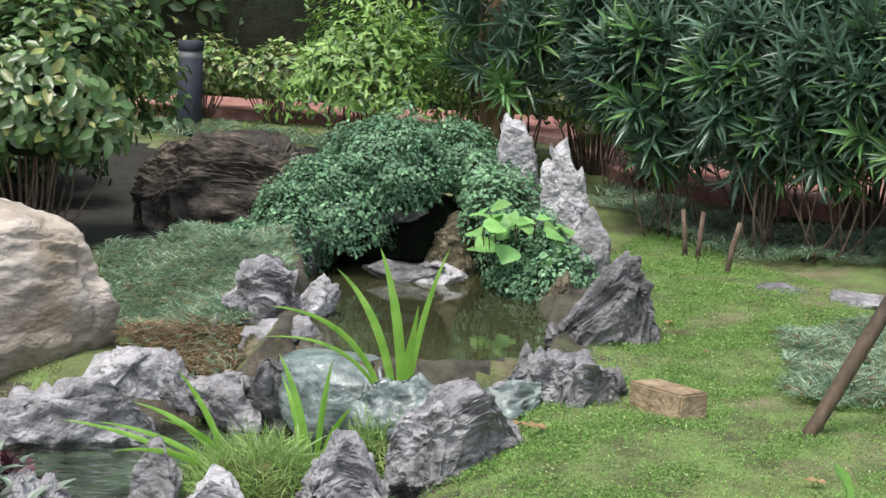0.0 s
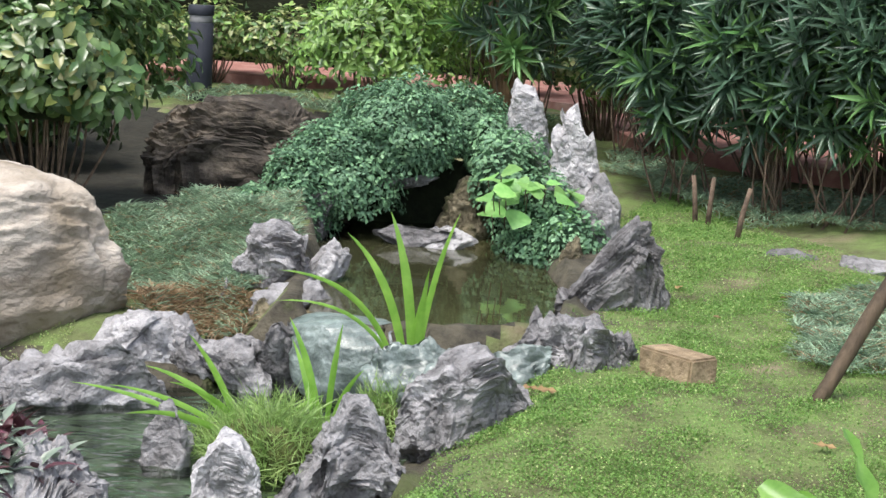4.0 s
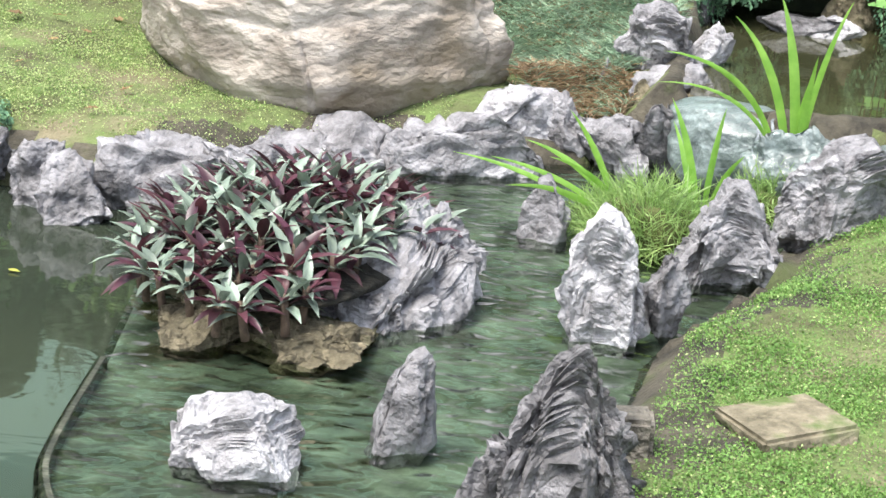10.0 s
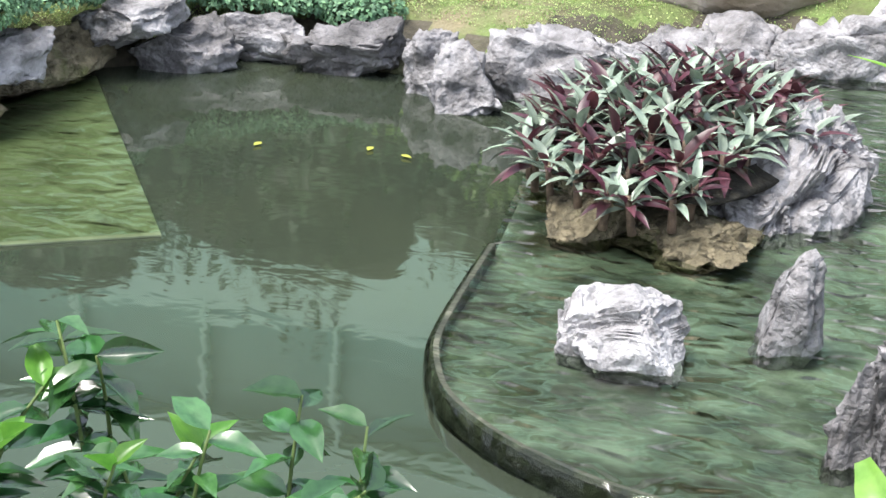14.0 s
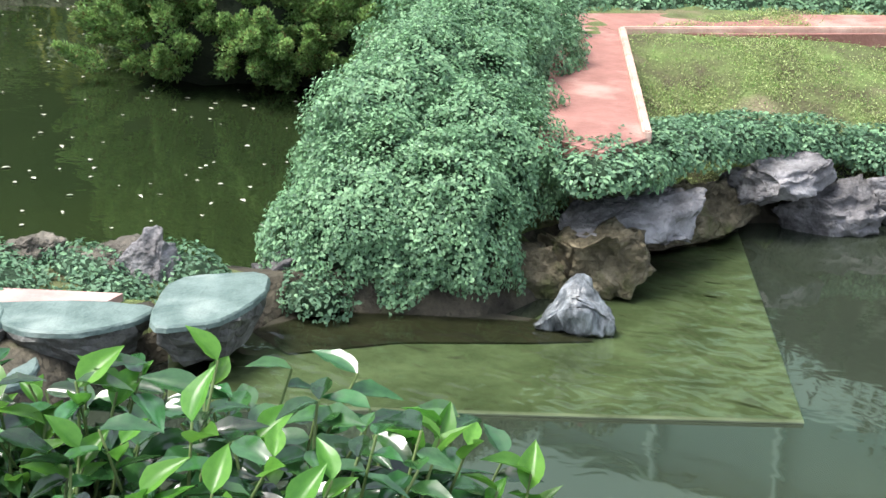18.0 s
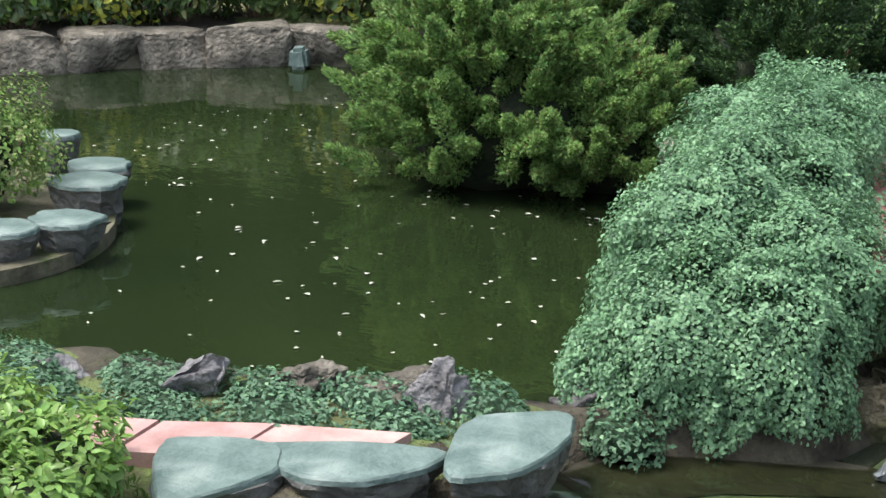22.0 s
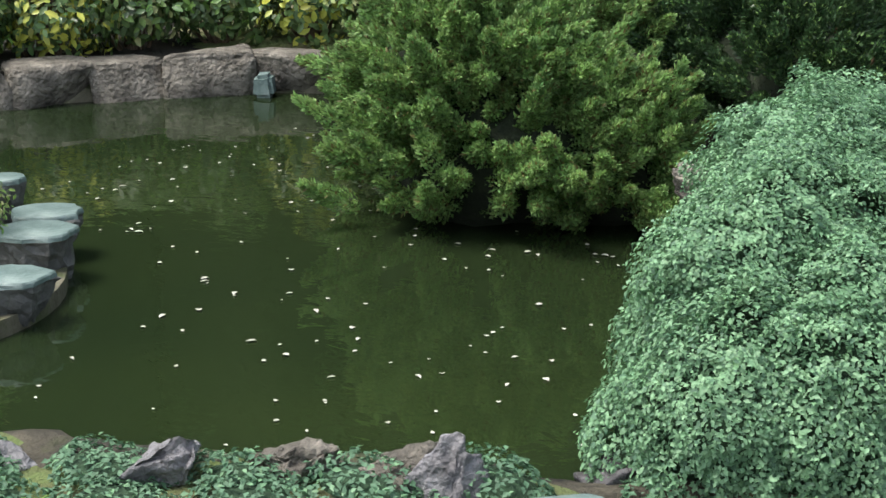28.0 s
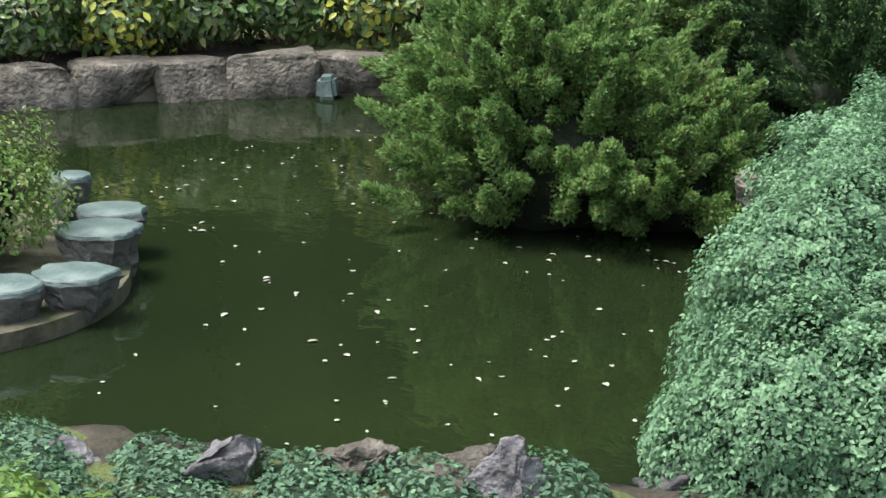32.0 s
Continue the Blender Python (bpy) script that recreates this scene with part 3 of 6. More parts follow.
UPPER = [(-0.85, 10.7), (0.2, 11.2), (0.42, 9.7), (0.52, 8.6), (0.38, 7.68), (-0.06, 7.56), (-0.56, 7.95), (-0.6, 9.2)]
BIG = [(-6.6, 2.6), (-5.85, 3.45), (-5.3, 3.78), (-4.9, 4.15), (-4.5, 4.25), (-4.7, 4.6), (-5.3, 5.5), (-5.9, 6.4), (-6.6, 7.2), (-7.6, 7.5), (-8.85, 7.4), (-9.45, 7.08), (-9.9, 6.3), (-10.25, 5.5),
       (-10.3, 4.6), (-9.6, 3.6), (-8.0, 2.6)]


def ground_z(x, y):
    x, y = np.asarray(x, float), np.asarray(y, float)
    p = np.array(HEIGHTS)
    w = 1 / ((x[..., None] - p[:, 0]) ** 2 + (y[..., None] - p[:, 1]) ** 2 + 0.05) ** 1.5
    z = (w * p[:, 2]).sum(-1) / w.sum(-1)
    ponds = ((OUTER, -0.06, 0.35, 0.35), (BIG, 0.0, 0.5, 0.35), (UPPER, 0.3, 0.3, 0.1), (INNER, 0.0, 0.09, 0.3))
    near = [(inside(poly, x, y), level, deep, bank) for poly, level, deep, bank in ponds]
    for d, level, deep, bank in (near[0], near[1], near[3]):  # banks slope down to the water
        z = np.where(d < 0, np.minimum(z, level + 0.05 - 0.45 * d), z)
    for d, level, deep, bank in near:
        z = np.where(d < 0, np.maximum(z, level + 0.06 - np.clip((-d - bank) / 0.5, 0, 1) * 0.6), z)
    for d, level, deep, bank in near:
        k = np.clip((d + 0.04) / 0.12, 0, 1)
        z = np.where(d > -0.04, z * (1 - k) + (level - deep) * k, z)
    return z


def gz(x, y):
    return float(ground_z(np.array([x]), np.array([y]))[0])


def spread(lo, hi, step):
    mid = np.arange(lo, hi, step)
    tail = np.cumsum(step * 1.35 ** np.arange(1, 28))
    return np.concatenate([(lo - tail)[::-1], mid, mid[-1] + tail])


GX, GY = spread(-11.5, 4.0, 0.055), spread(1.0, 13.0, 0.055)
gx, gy = np.meshgrid(GX, GY)
gh = ground_z(gx, gy)
bumps = np.sin(gx * 9.1 + 1.3 * np.sin(gy * 5.7)) * np.sin(gy * 8.3 + 1.1 * np.sin(gx * 6.1)) * 0.008 + np.sin(gx * 31 + gy * 17) * np.sin(gy * 29 - gx * 11) * 0.004
gh = gh + bumps * (np.abs(gx + 3) < 9)
nx = len(GX)
ii = (np.arange(len(GY) - 1)[:, None] * nx + np.arange(nx - 1)[None]).ravel()
LAWN = material("mossy_lawn_soil", (0.075, 0.066, 0.036), (0.15, 0.22, 0.065), 5.0, 0.95, 1.0, 60, extra=((0.19, 0.165, 0.1), 3.0, 0.16), mid=(0.112, 0.14, 0.05))
gd = np.maximum.reduce([inside(p_, gx, gy) for p_ in (INNER, OUTER, UPPER, BIG)])[:-1, :-1].ravel()
edge = -0.2 + 0.09 * np.sin(gx * 7.3 + gy * 4.1)[:-1, :-1].ravel() + 0.05 * np.sin(gx * 19 - gy * 23)[:-1, :-1].ravel()
# outline where the near-black ground colour paints the shade behind the shrubs
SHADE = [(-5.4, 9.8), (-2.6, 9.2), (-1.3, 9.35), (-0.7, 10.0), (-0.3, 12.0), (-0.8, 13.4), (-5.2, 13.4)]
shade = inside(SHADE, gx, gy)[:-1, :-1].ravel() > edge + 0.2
ground = mesh_ob("ground", np.stack([gx, gy, gh], -1).reshape(-1, 3), np.stack([ii, ii + 1, ii + nx + 1, ii + nx], -1), None, mats=[LAWN, BANK, SOIL_SHADE], slots=np.where(shade, 2, (gd > edge).astype(np.int32)))
tagged(ground, "mossy lawn and bare soil with painted shrub shade, sloping down to the ponds", "ground", kind="structure")

tagged(flat("water_upper", UPPER, 0.3, WATER_UP), "still brown water of the small upper basin", "water", kind="structure")
tagged(flat("water_stream", INNER, 0.0, WATER_CLEAR), "shallow clear rippling water over a pale bed", "water", kind="structure")
tagged(flat("water_lower", OUTER, -0.06, WATER_LOW), "green murky water of the lower pond", "water", kind="structure")
tagged(flat("water_big", BIG, 0.0, WATER_FAR), "dark green still water of the large pond", "water", kind="structure")
tagged(flat("stream_bed", [(x * 0.995, y * 0.995 + 0.02) for x, y in INNER], -0.035, BED, 0.3), "pale silted bed under the shallow stream", "pond bed", kind="structure")
SHELF_OUT = [(-3.86, 6.03), (-2.76, 4.65), (-3.3, 4.16), (-4.1, 3.45), (-4.38, 3.7), (-4.3, 4.3), (-3.8, 4.7), (-3.95, 5.4)]
tagged(flat("pond_shelf", SHELF_OUT, -0.056, SHELF, 0.3), "submerged olive concrete shelf with straight edges", "shelf", kind="structure")
tagged(flat("water_shelf", SHELF_OUT, -0.047, WATER_SHELF), "thin clear water flowing over the shelf", "water", kind="structure")

tagged(flat("pool_bed", [(-4.4, 4.25), (-4.07, 4.62), (-3.8, 4.74), (-3.55, 4.72), (-3.68, 4.56), (-3.96, 4.27), (-4.13, 3.95), (-4.33, 4.0)], -0.051, MUD_BED), "dark mud in the hollow below the creeper mound", "pond bed", kind="structure")

# curved rim of the stream
rim = empty("weir_rim", (0, 0, 0), label="curved dark concrete rim that holds back the stream", category="weir")
curve = np.array(INNER[:9])
tcur = np.linspace(0, len(curve) - 1, 40)
cx, cy = np.interp(tcur, range(len(curve)), curve[:, 0]), np.interp(tcur, range(len(curve)), curve[:, 1])
for _ in range(3):
    cx[1:-1], cy[1:-1] = (cx[:-2] + 2 * cx[1:-1] + cx[2:]) / 4, (cy[:-2] + 2 * cy[1:-1] + cy[2:]) / 4
tan_ = unit(np.stack([np.gradient(cx), np.gradient(cy)], -1))
nor = np.stack([tan_[:, 1], -tan_[:, 0]], -1)
prof = [(-0.016, -0.25), (-0.014, -0.004), (-0.01, 0.002), (0.004, 0.002), (0.012, -0.006), (0.02, -0.25)]
v = [(cx[i] + nor[i, 0] * a, cy[i] + nor[i, 1] * a, b) for i in range(40) for a, b in prof]
f = [(i * 6 + j, i * 6 + j + 1, i * 6 + j + 7, i * 6 + j + 6) for i in range(39) for j in range(5)]
mesh_ob("rim", v, f, RIM, rim, smooth=False)
lip_prof = [(0.004, 0.004), (0.014, -0.003), (0.024, -0.02), (0.026, -0.06)]
v = [(cx[i] + nor[i, 0] * a, cy[i] + nor[i, 1] * a, b) for i in range(40) for a, b in lip_prof]
f = [(i * 4 + j, i * 4 + j + 1, i * 4 + j + 5, i * 4 + j + 4) for i in range(39) for j in range(3)]
mesh_ob("spilling_water", v, f, WATER_CLEAR, rim, "thin film of water sliding over the rim")

# ---- stones of the upper basin ----
G1 = "grey stones round the basin"
stone("basin_rock", 0.68, 8.18, 0.24, 0.56, 0.42, 0.5, KARST_DARK, "tall grey karst rock with a sloping ridge on the basin rim", 2, "karst", level=6, group=G1, profile=[(-1, 0.24), (-0.7, 0.42), (-0.3, 0.62), (0.1, 0.86), (0.35, 1.0), (0.65, 0.98), (0.85, 0.86), (1, 0.72)])
stone("basin_rock", 0.53, 7.2, 0.16, 0.48, 0.3, 0.32, KARST, "grey karst rock with vertical grooves beside the lawn", 5, "ridged", level=6, rz=22, group=G1, profile=[(-1, 0.5), (-0.75, 0.84), (-0.3, 1.0), (0.25, 0.96), (0.5, 0.84), (0.6, 0.7), (0.8, 0.82), (1, 0.55)])
stone("basin_rock", 0.09, 6.66, 0.04, 0.58, 0.3, 0.42, KARST, "long wedge of grooved grey rock on the stream bank", 8, "karst", level=6, rz=24, group=G1, profile=[(-1, 0.62), (-0.8, 0.8), (-0.45, 0.84), (-0.1, 0.96), (0.2, 1.0), (0.55, 0.78), (1, 0.5)])
stone("basin_rock", -0.27, 6.28, -0.02, 0.4, 0.34, 0.36, KARST, "rounded grey rock with pale grooves on the stream bank", 11, "karst", level=6, rz=15, group=G1, profile=[(-1, 0.5), (-0.5, 0.92), (-0.1, 1.0), (0.35, 0.9), (0.75, 0.62), (1, 0.45)])
stone("peaked_rock", -0.58, 5.52, -0.02, 0.3, 0.26, 0.41, KARST_PALE, "pointed pale grey rock on the stream bank", 14, "karst", level=6, group=G1, profile=[(-1, 0.6), (-0.65, 0.84), (-0.2, 1.0), (0.15, 0.97), (0.6, 0.84), (1, 0.6)])
stone("basin_rock", -0.43, 5.62, 0.02, 0.2, 0.2, 0.25, KARST, "low grey rock beside the pointed rock", 15, "karst", level=5, taper=0.3, group=G1)
stone("ridged_rock", -0.5, 4.02, -0.08, 0.4, 0.36, 0.58, KARST_DARK, "tall dark rock with deep vertical ridges by the stream", 17, "ridged", level=6, group=G1, taper=0.15, profile=[(-1, 0.62), (-0.6, 0.74), (-0.3, 0.88), (0.0, 1.0), (0.25, 0.98), (0.6, 0.86), (1, 0.62)])
stone("ridged_rock", -0.65, 3.95, -0.08, 0.2, 0.22, 0.33, KARST_DARK, "lower ridged rock joined to the tall ridged rock", 18, "ridged", level=5, taper=0.2, group=G1)
stone("small_rock", 0.33, 7.45, 0.26, 0.13, 0.12, 0.2, KARST, "small upright grey stone on the basin rim", 21, taper=0.6, group=G1)
stone("small_rock", 0.3, 7.24, 0.14, 0.34, 0.26, 0.25, KARST, "low grey stone on the basin rim", 22, level=5, group=G1)
stone("small_rock", 0.42, 7.45, 0.18, 0.26, 0.2, 0.18, KARST_DARK, "low dark stone on the basin rim", 26, group=G1)
stone("bank_rock", -0.6, 8.15, 0.1, 0.46, 0.34, 0.27, KARST, "grey rock between the basin and the stream", 32, "flat", group=G1)
stone("small_rock", 0.2, 7.16, 0.12, 0.42, 0.28, 0.26, WET_STONE, "wet green-grey stone at the waterline", 23, "flat", level=5, group=G1)
stone("small_rock", 0.0, 7.08, 0.04, 0.4, 0.3, 0.3, WET_STONE, "wet green-grey stone below the basin rim", 24, "flat", level=5, group=G1)
stone("small_rock", -0.1, 7.22, 0.1, 0.42, 0.3, 0.27, WET_STONE, "wet dark stone beside the cascade", 25, "flat", level=5, group=G1)
stone("tan_rock", 0.56, 9.1, 0.25, 0.17, 0.15, 0.24, KARST_TAN, "small tan rock standing at the water's edge", 24, taper=0.3, group=G1)
stone("cap_rock", -0.72, 8.5, 0.16, 0.44, 0.36, 0.44, KARST, "layered grey rock with grooved top on the basin rim", 27, "flat", level=6, group=G1, profile=[(-1, 0.6), (-0.6, 0.9), (-0.1, 1.0), (0.35, 0.92), (0.5, 0.7), (1, 0.55)])
stone("cap_rock", -0.57, 8.6, 0.3, 0.26, 0.22, 0.2, KARST_PALE, "pale grey rock leaning over the basin water", 28, level=5, lean=(0.4, 0), taper=0.4, group=G1)
stone("small_rock", -0.95, 8.3, 0.14, 0.2, 0.2, 0.22, KARST_PALE, "small near-white rock on the stream bank", 29, taper=0.5, group=G1)
stone("brown_rock", -0.72, 8.0, 0.0, 0.44, 0.36, 0.33, KARST_TAN, "brown-grey rock beside the little cascade", 30, lean=(0.2, 0), taper=0.3, group=G1)
stone("bank_rock", -1.02, 7.78, -0.05, 0.4, 0.34, 0.33, KARST, "grey rock on the stream bank", 31, taper=0.35, group=G1)
stone("bank_rock", -1.36, 7.36, -0.06, 0.74, 0.4, 0.3, KARST, "long grey rock with a pale top along the stream", 33, "flat", level=5, taper=0.15, group=G1)
stone("bank_rock", -1.78, 7.3, -0.06, 0.52, 0.36, 0.23, KARST, "low grey rock along the stream", 34, "flat", level=5, group=G1)
stone("bank_rock", -2.05, 7.15, -0.06, 0.4, 0.34, 0.2, KARST, "low rounded grey rock along the stream", 38, "flat", level=5, group=G1)
stone("bank_rock", -1.2, 7.75, 0.05, 0.46, 0.24, 0.25, KARST_PALE, "pale rock behind the bank rocks", 35, "flat", group=G1)
stone("bank_rock", -0.58, 7.7, -0.04, 0.42, 0.34, 0.34, KARST_DARK, "dark hollowed rock beside the cascade", 48, "karst", taper=0.2, group=G1)
stone("bank_rock", -0.84, 7.68, -0.05, 0.36, 0.3, 0.27, KARST, "grey rock at the stream's edge", 49, "karst", taper=0.25, group=G1)
stone("pond_rock", -0.15, 9.75, 0.24, 0.5, 0.3, 0.17, KARST_DARK, "flat dark rock in the basin with white water over it", 36, "flat", level=5, group=G1)
stone("pond_rock", 0.0, 9.72, 0.27, 0.3, 0.2, 0.13, KARST_PALE, "pale wet rock lying in the basin", 37, "flat", group=G1)
stone("spire_rock", 0.38, 10.35, 0.45, 0.26, 0.24, 0.68, KARST_PALE, "pale upright rock spire above the basin", 39, "karst", level=5, group=G1, profile=[(-1, 0.88), (-0.5, 1.0), (0.1, 0.98), (0.6, 0.86), (1, 0.7)])
stone("spire_rock", 0.62, 9.75, 0.35, 0.36, 0.24, 0.72, KARST_PALE, "jagged pale rock spire above the basin", 41, "karst", level=6, group=G1, profile=[(-1, 0.88), (-0.75, 1.0), (-0.45, 0.92), (-0.1, 1.0), (0.1, 0.82), (0.35, 0.88), (0.6, 0.6), (1, 0.4)])
stone("spire_rock", 0.73, 9.6, 0.33, 0.26, 0.22, 0.4, KARST, "grey rock at the foot of the spire", 42, "ridged", level=4, taper=0.3, group=G1)
stone("spire_rock", 0.73, 9.35, 0.3, 0.22, 0.18, 0.28, KARST, "grey rock at the foot of the vines", 43, taper=0.3, group=G1)
stone("cave_rock", 0.08, 10.1, 0.25, 0.3, 0.3, 0.36, KARST_TAN, "brown rock beside the dark grotto", 44, level=5, group=G1, profile=[(-1, 0.8), (0, 1.0), (1, 0.75)])
stone("cave_rock", -0.36, 10.2, 0.53, 0.6, 0.35, 0.12, KARST_DARK, "dark lintel rock over the grotto", 45, "flat", group=G1)
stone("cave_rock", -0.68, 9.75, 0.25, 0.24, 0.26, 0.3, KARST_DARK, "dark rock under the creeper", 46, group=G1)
# near-black stone added as the inner shade of the grotto
stone("grotto_shade", -0.25, 10.55, 0.2, 1.1, 0.3, 0.48, DARK_CORE, "black stone added as the shade at the back of the grotto", 47, "boulder", group=G1)

# cascade lip and falling water
lip = stone("cascade_lip", -0.32, 7.58, -0.02, 0.6, 0.42, 0.34, WET_STONE, "smooth wet stone that the cascade slides over", 50, "boulder", level=5, category="rock")
fall = empty("cascade", (-0.28, 7.54, 0), label="thin white streaks of water falling over the wet stone", category="waterfall")
rg = np.random.default_rng(3)
for x0, wd in ((0.02, 0.012), (0.07, 0.007), (0.115, 0.014), (0.16, 0.009)):
    pts = [(x0 + 0.006 * math.sin(k * 1.7 + x0 * 40), 0.05 - 0.018 * k, 0.31 - 0.3 * (k / 11) ** 1.6) for k in range(12)]
    v = [(x + s * wd * (0.6 + 0.5 * rg.random()), y + (-0.008 if s == 0 else 0), z) for x, y, z in pts for s in (-1, 0, 1)]
    f = [(i * 3 + j, i * 3 + j + 1, i * 3 + j + 4, i * 3 + j + 3) for i in range(11) for j in range(2)]
    mesh_ob("falling_water", v, f, FOAM, fall)

# brick on the lawn
b = empty("brick", (0.86, 7.15, 0.26), -52, "single orange-brown brick lying on the lawn by the basin", "brick")
part("brick_body", box_mesh(0.27, 0.15, 0.12, 0.008, 0.004, 2), BRICK, b)
stone("small_rock", 0.98, 7.02, 0.24, 0.12, 0.1, 0.05, KARST_TAN, "small flat stone beside the brick", 52)
stone("small_rock", 0.95, 8.75, 0.33, 0.07, 0.07, 0.06, KARST_TAN, "small tan stone on the lawn", 53)
stone("mossy_stone", 1.6, 9.2, 0.36, 0.34, 0.25, 0.1, KARST_DARK, "low mossy flat stone edging the lawn", 54, "flat")
stone("mossy_stone", 1.95, 9.0, 0.36, 0.3, 0.25, 0.1, KARST, "low grey flat stone edging the lawn", 55, "flat")

# boulders
stone("boulder", -2.01, 7.58, 0.05, 1.7, 1.05, 0.78, BOULDER, "huge rounded tan boulder with worn strata on the lawn", 60, "boulder", level=6, taper=0.1)
stone("boulder", -1.07, 10.15, 0.3, 1.14, 0.6, 0.68, BOULDER_SHADED, "weathered brown boulder with the shrub's shade in its colour", 62, "flat", level=6, profile=[(-1, 0.8), (-0.6, 0.95), (0, 1.0), (0.5, 0.95), (1, 0.75)])

# stones of the lower pond
G2 = "stones along the lower pond"
stone("bank_rock", -3.47, 6.52, -0.06, 0.38, 0.32, 0.2, KARST, "grey bank rock half under creeper", 70, "flat", group=G2)
# dark stone colour paints the shade under the overhang
stone("bank_rock", -3.62, 6.26, -0.08, 0.44, 0.3, 0.2, KARST_DARK, "dark rock added for the shade under the overhang", 87, "flat", group=G2)
stone("bank_rock", -3.06, 6.52, -0.07, 0.52, 0.36, 0.22, KARST_DARK, "layered dark grey bank rock over the water", 71, "flat", level=5, group=G2)
stone("bank_rock", -2.74, 6.44, -0.1, 0.28, 0.26, 0.29, KARST, "grey upright rock at the water's edge", 72, level=5, taper=0.35, lean=(0.15, 0), group=G2)
stone("bank_rock", -2.5, 6.3, -0.1, 0.32, 0.26, 0.29, KARST, "small pale rock at the water's edge", 73, taper=0.3, lean=(-0.15, 0), group=G2)
stone("bank_rock", -2.3, 6.55, -0.1, 0.56, 0.36, 0.3, KARST, "long grey rock along the pond bank", 74, "flat", level=5, group=G2)
stone("bank_rock", -1.98, 6.7, -0.08, 0.54, 0.36, 0.28, KARST, "grey rock along the pond bank", 75, "flat", group=G2)
stone("bank_rock", -3.72, 6.0, 0.06, 0.5, 0.44, 0.18, KARST, "flat overhanging grey rock at the shelf corner", 76, "flat", level=5, group=G2)
stone("bank_rock", -3.78, 5.22, 0.07, 0.55, 0.44, 0.16, KARST, "broad tilted grey slab at the water's edge", 77, "flat", level=5, rz=48, group=G2)
stone("bank_rock", -3.88, 5.62, -0.06, 0.85, 0.22, 0.22, KARST_TAN, "tan ledge of rock behind the shelf", 78, "flat", rz=80, group=G2)
stone("spill_rock", -3.78, 5.0, -0.08, 0.45, 0.35, 0.27, KARST_TAN, "ochre rock with a channel where water spills", 79, "karst", level=5, group=G2)
stone("spill_rock", -4.05, 4.8, -0.1, 0.6, 0.35, 0.22, KARST_TAN, "low ochre rock under the creeper", 80, "karst", group=G2)
stone("spill_rock", -4.42, 4.25, -0.1, 0.4, 0.3, 0.2, KARST_DARK, "grey rock between slabs and creeper", 81, "karst", group=G2)
stone("flat_rock", -1.27, 4.24, -0.03, 0.36, 0.28, 0.2, KARST_PALE, "pale jagged rock lying in the shallow stream", 83, "karst", level=6, group=G2, profile=[(-1, 0.62), (-0.7, 0.8), (-0.2, 0.95), (0.1, 1.0), (0.6, 0.85), (1, 0.7)])
stone("standing_rock", -0.97, 4.52, -0.04, 0.17, 0.2, 0.32, KARST, "upright grey rock standing in the stream", 84, "karst", level=5, lean=(0.16, 0), group=G2, profile=[(-1, 0.75), (-0.5, 0.95), (0, 1.0), (0.6, 0.92), (1, 0.6)])
stone("stream_rock", -0.92, 6.55, -0.04, 0.22, 0.2, 0.27, KARST, "grey rock in the stream beside the sedge", 85, taper=0.3, group=G2)
f_ = empty("spill_water", (-3.66, 4.76, -0.07), 38, "white splashing water spilling over a rock", "waterfall")
v, f = stone_mesh(0.27, 0.2, 0.21, 88, "karst", 5, profile=[(-1, 0.4), (-0.4, 0.8), (0, 1.0), (0.5, 0.8), (1, 0.35)])
mesh_ob("splash", v, f, FOAM, f_)

# planted island
stone("island_rock", -1.47, 5.1, -0.06, 0.84, 1.1, 0.14, KARST_TAN, "low tan mossy rock base of the planted island", 90, "flat", level=6, rz=8)
stone("island_rock", -1.19, 5.55, -0.08, 0.95, 0.42, 0.46, KARST, "large sloping grey rock on the side of the island", 97, "karst", level=6, rz=84, profile=[(-1, 0.34), (-0.7, 0.46), (-0.2, 0.68), (0.3, 0.9), (0.7, 1.0), (1, 0.85)])
stone("island_rock", -1.34, 5.08, -0.06, 0.3, 0.25, 0.15, KARST_TAN, "tan mossy rock at the foot of the island", 92, "flat", level=5)
stone("island_rock", -1.62, 5.06, -0.05, 0.3, 0.24, 0.17, KARST_TAN, "low tan rock at the foot of the island", 93, "karst", level=4)


STRAP_GREEN, STRAP_RED = leaf_data("strap_leaf", STRAP, L_RHOEO), leaf_data("strap_leaf", STRAP, L_RHOEO_RED)


def rosette(seed, size):
    r = np.random.default_rng(seed)
    e = empty("strap_leaf_plant", (0, 0, 0), label="boat lily rosette with grey-green and purple leaves on the island", category="plant", group="boat lilies on the island")
    n = 13
    a = np.arange(n) * 2.4 + r.random(n) * 0.5
    el = np.linspace(0.08, 1.2, n)
    way = np.stack([np.cos(a) * np.cos(el), np.sin(a) * np.cos(el), np.sin(el)], -1)
    up = np.stack([-np.cos(a) * np.sin(el), -np.sin(a) * np.sin(el), np.cos(el)], -1)
    base = np.stack([np.cos(a) * 0.012, np.sin(a) * 0.012, 0.05 + 0.03 * np.linspace(0, 1, n)], -1)
    ln = size * (0.75 + 0.35 * r.random(n))
    red = [STRAP_GREEN, STRAP_RED] if seed % 2 else [STRAP_RED, STRAP_GREEN, STRAP_GREEN, STRAP_RED, STRAP_GREEN]
    if seed == 2:
        red = [STRAP_RED, STRAP_GREEN, STRAP_RED]
    leaf_parts("leaf", base[:n], way, up, ln, 0.29 * ln, red, e)
    v, f = tube([(0, 0, -0.03), (0, 0, 0.09)], [0.014, 0.01], 6)
    mesh_ob("stem", v, f, TWIG, e)
    return e


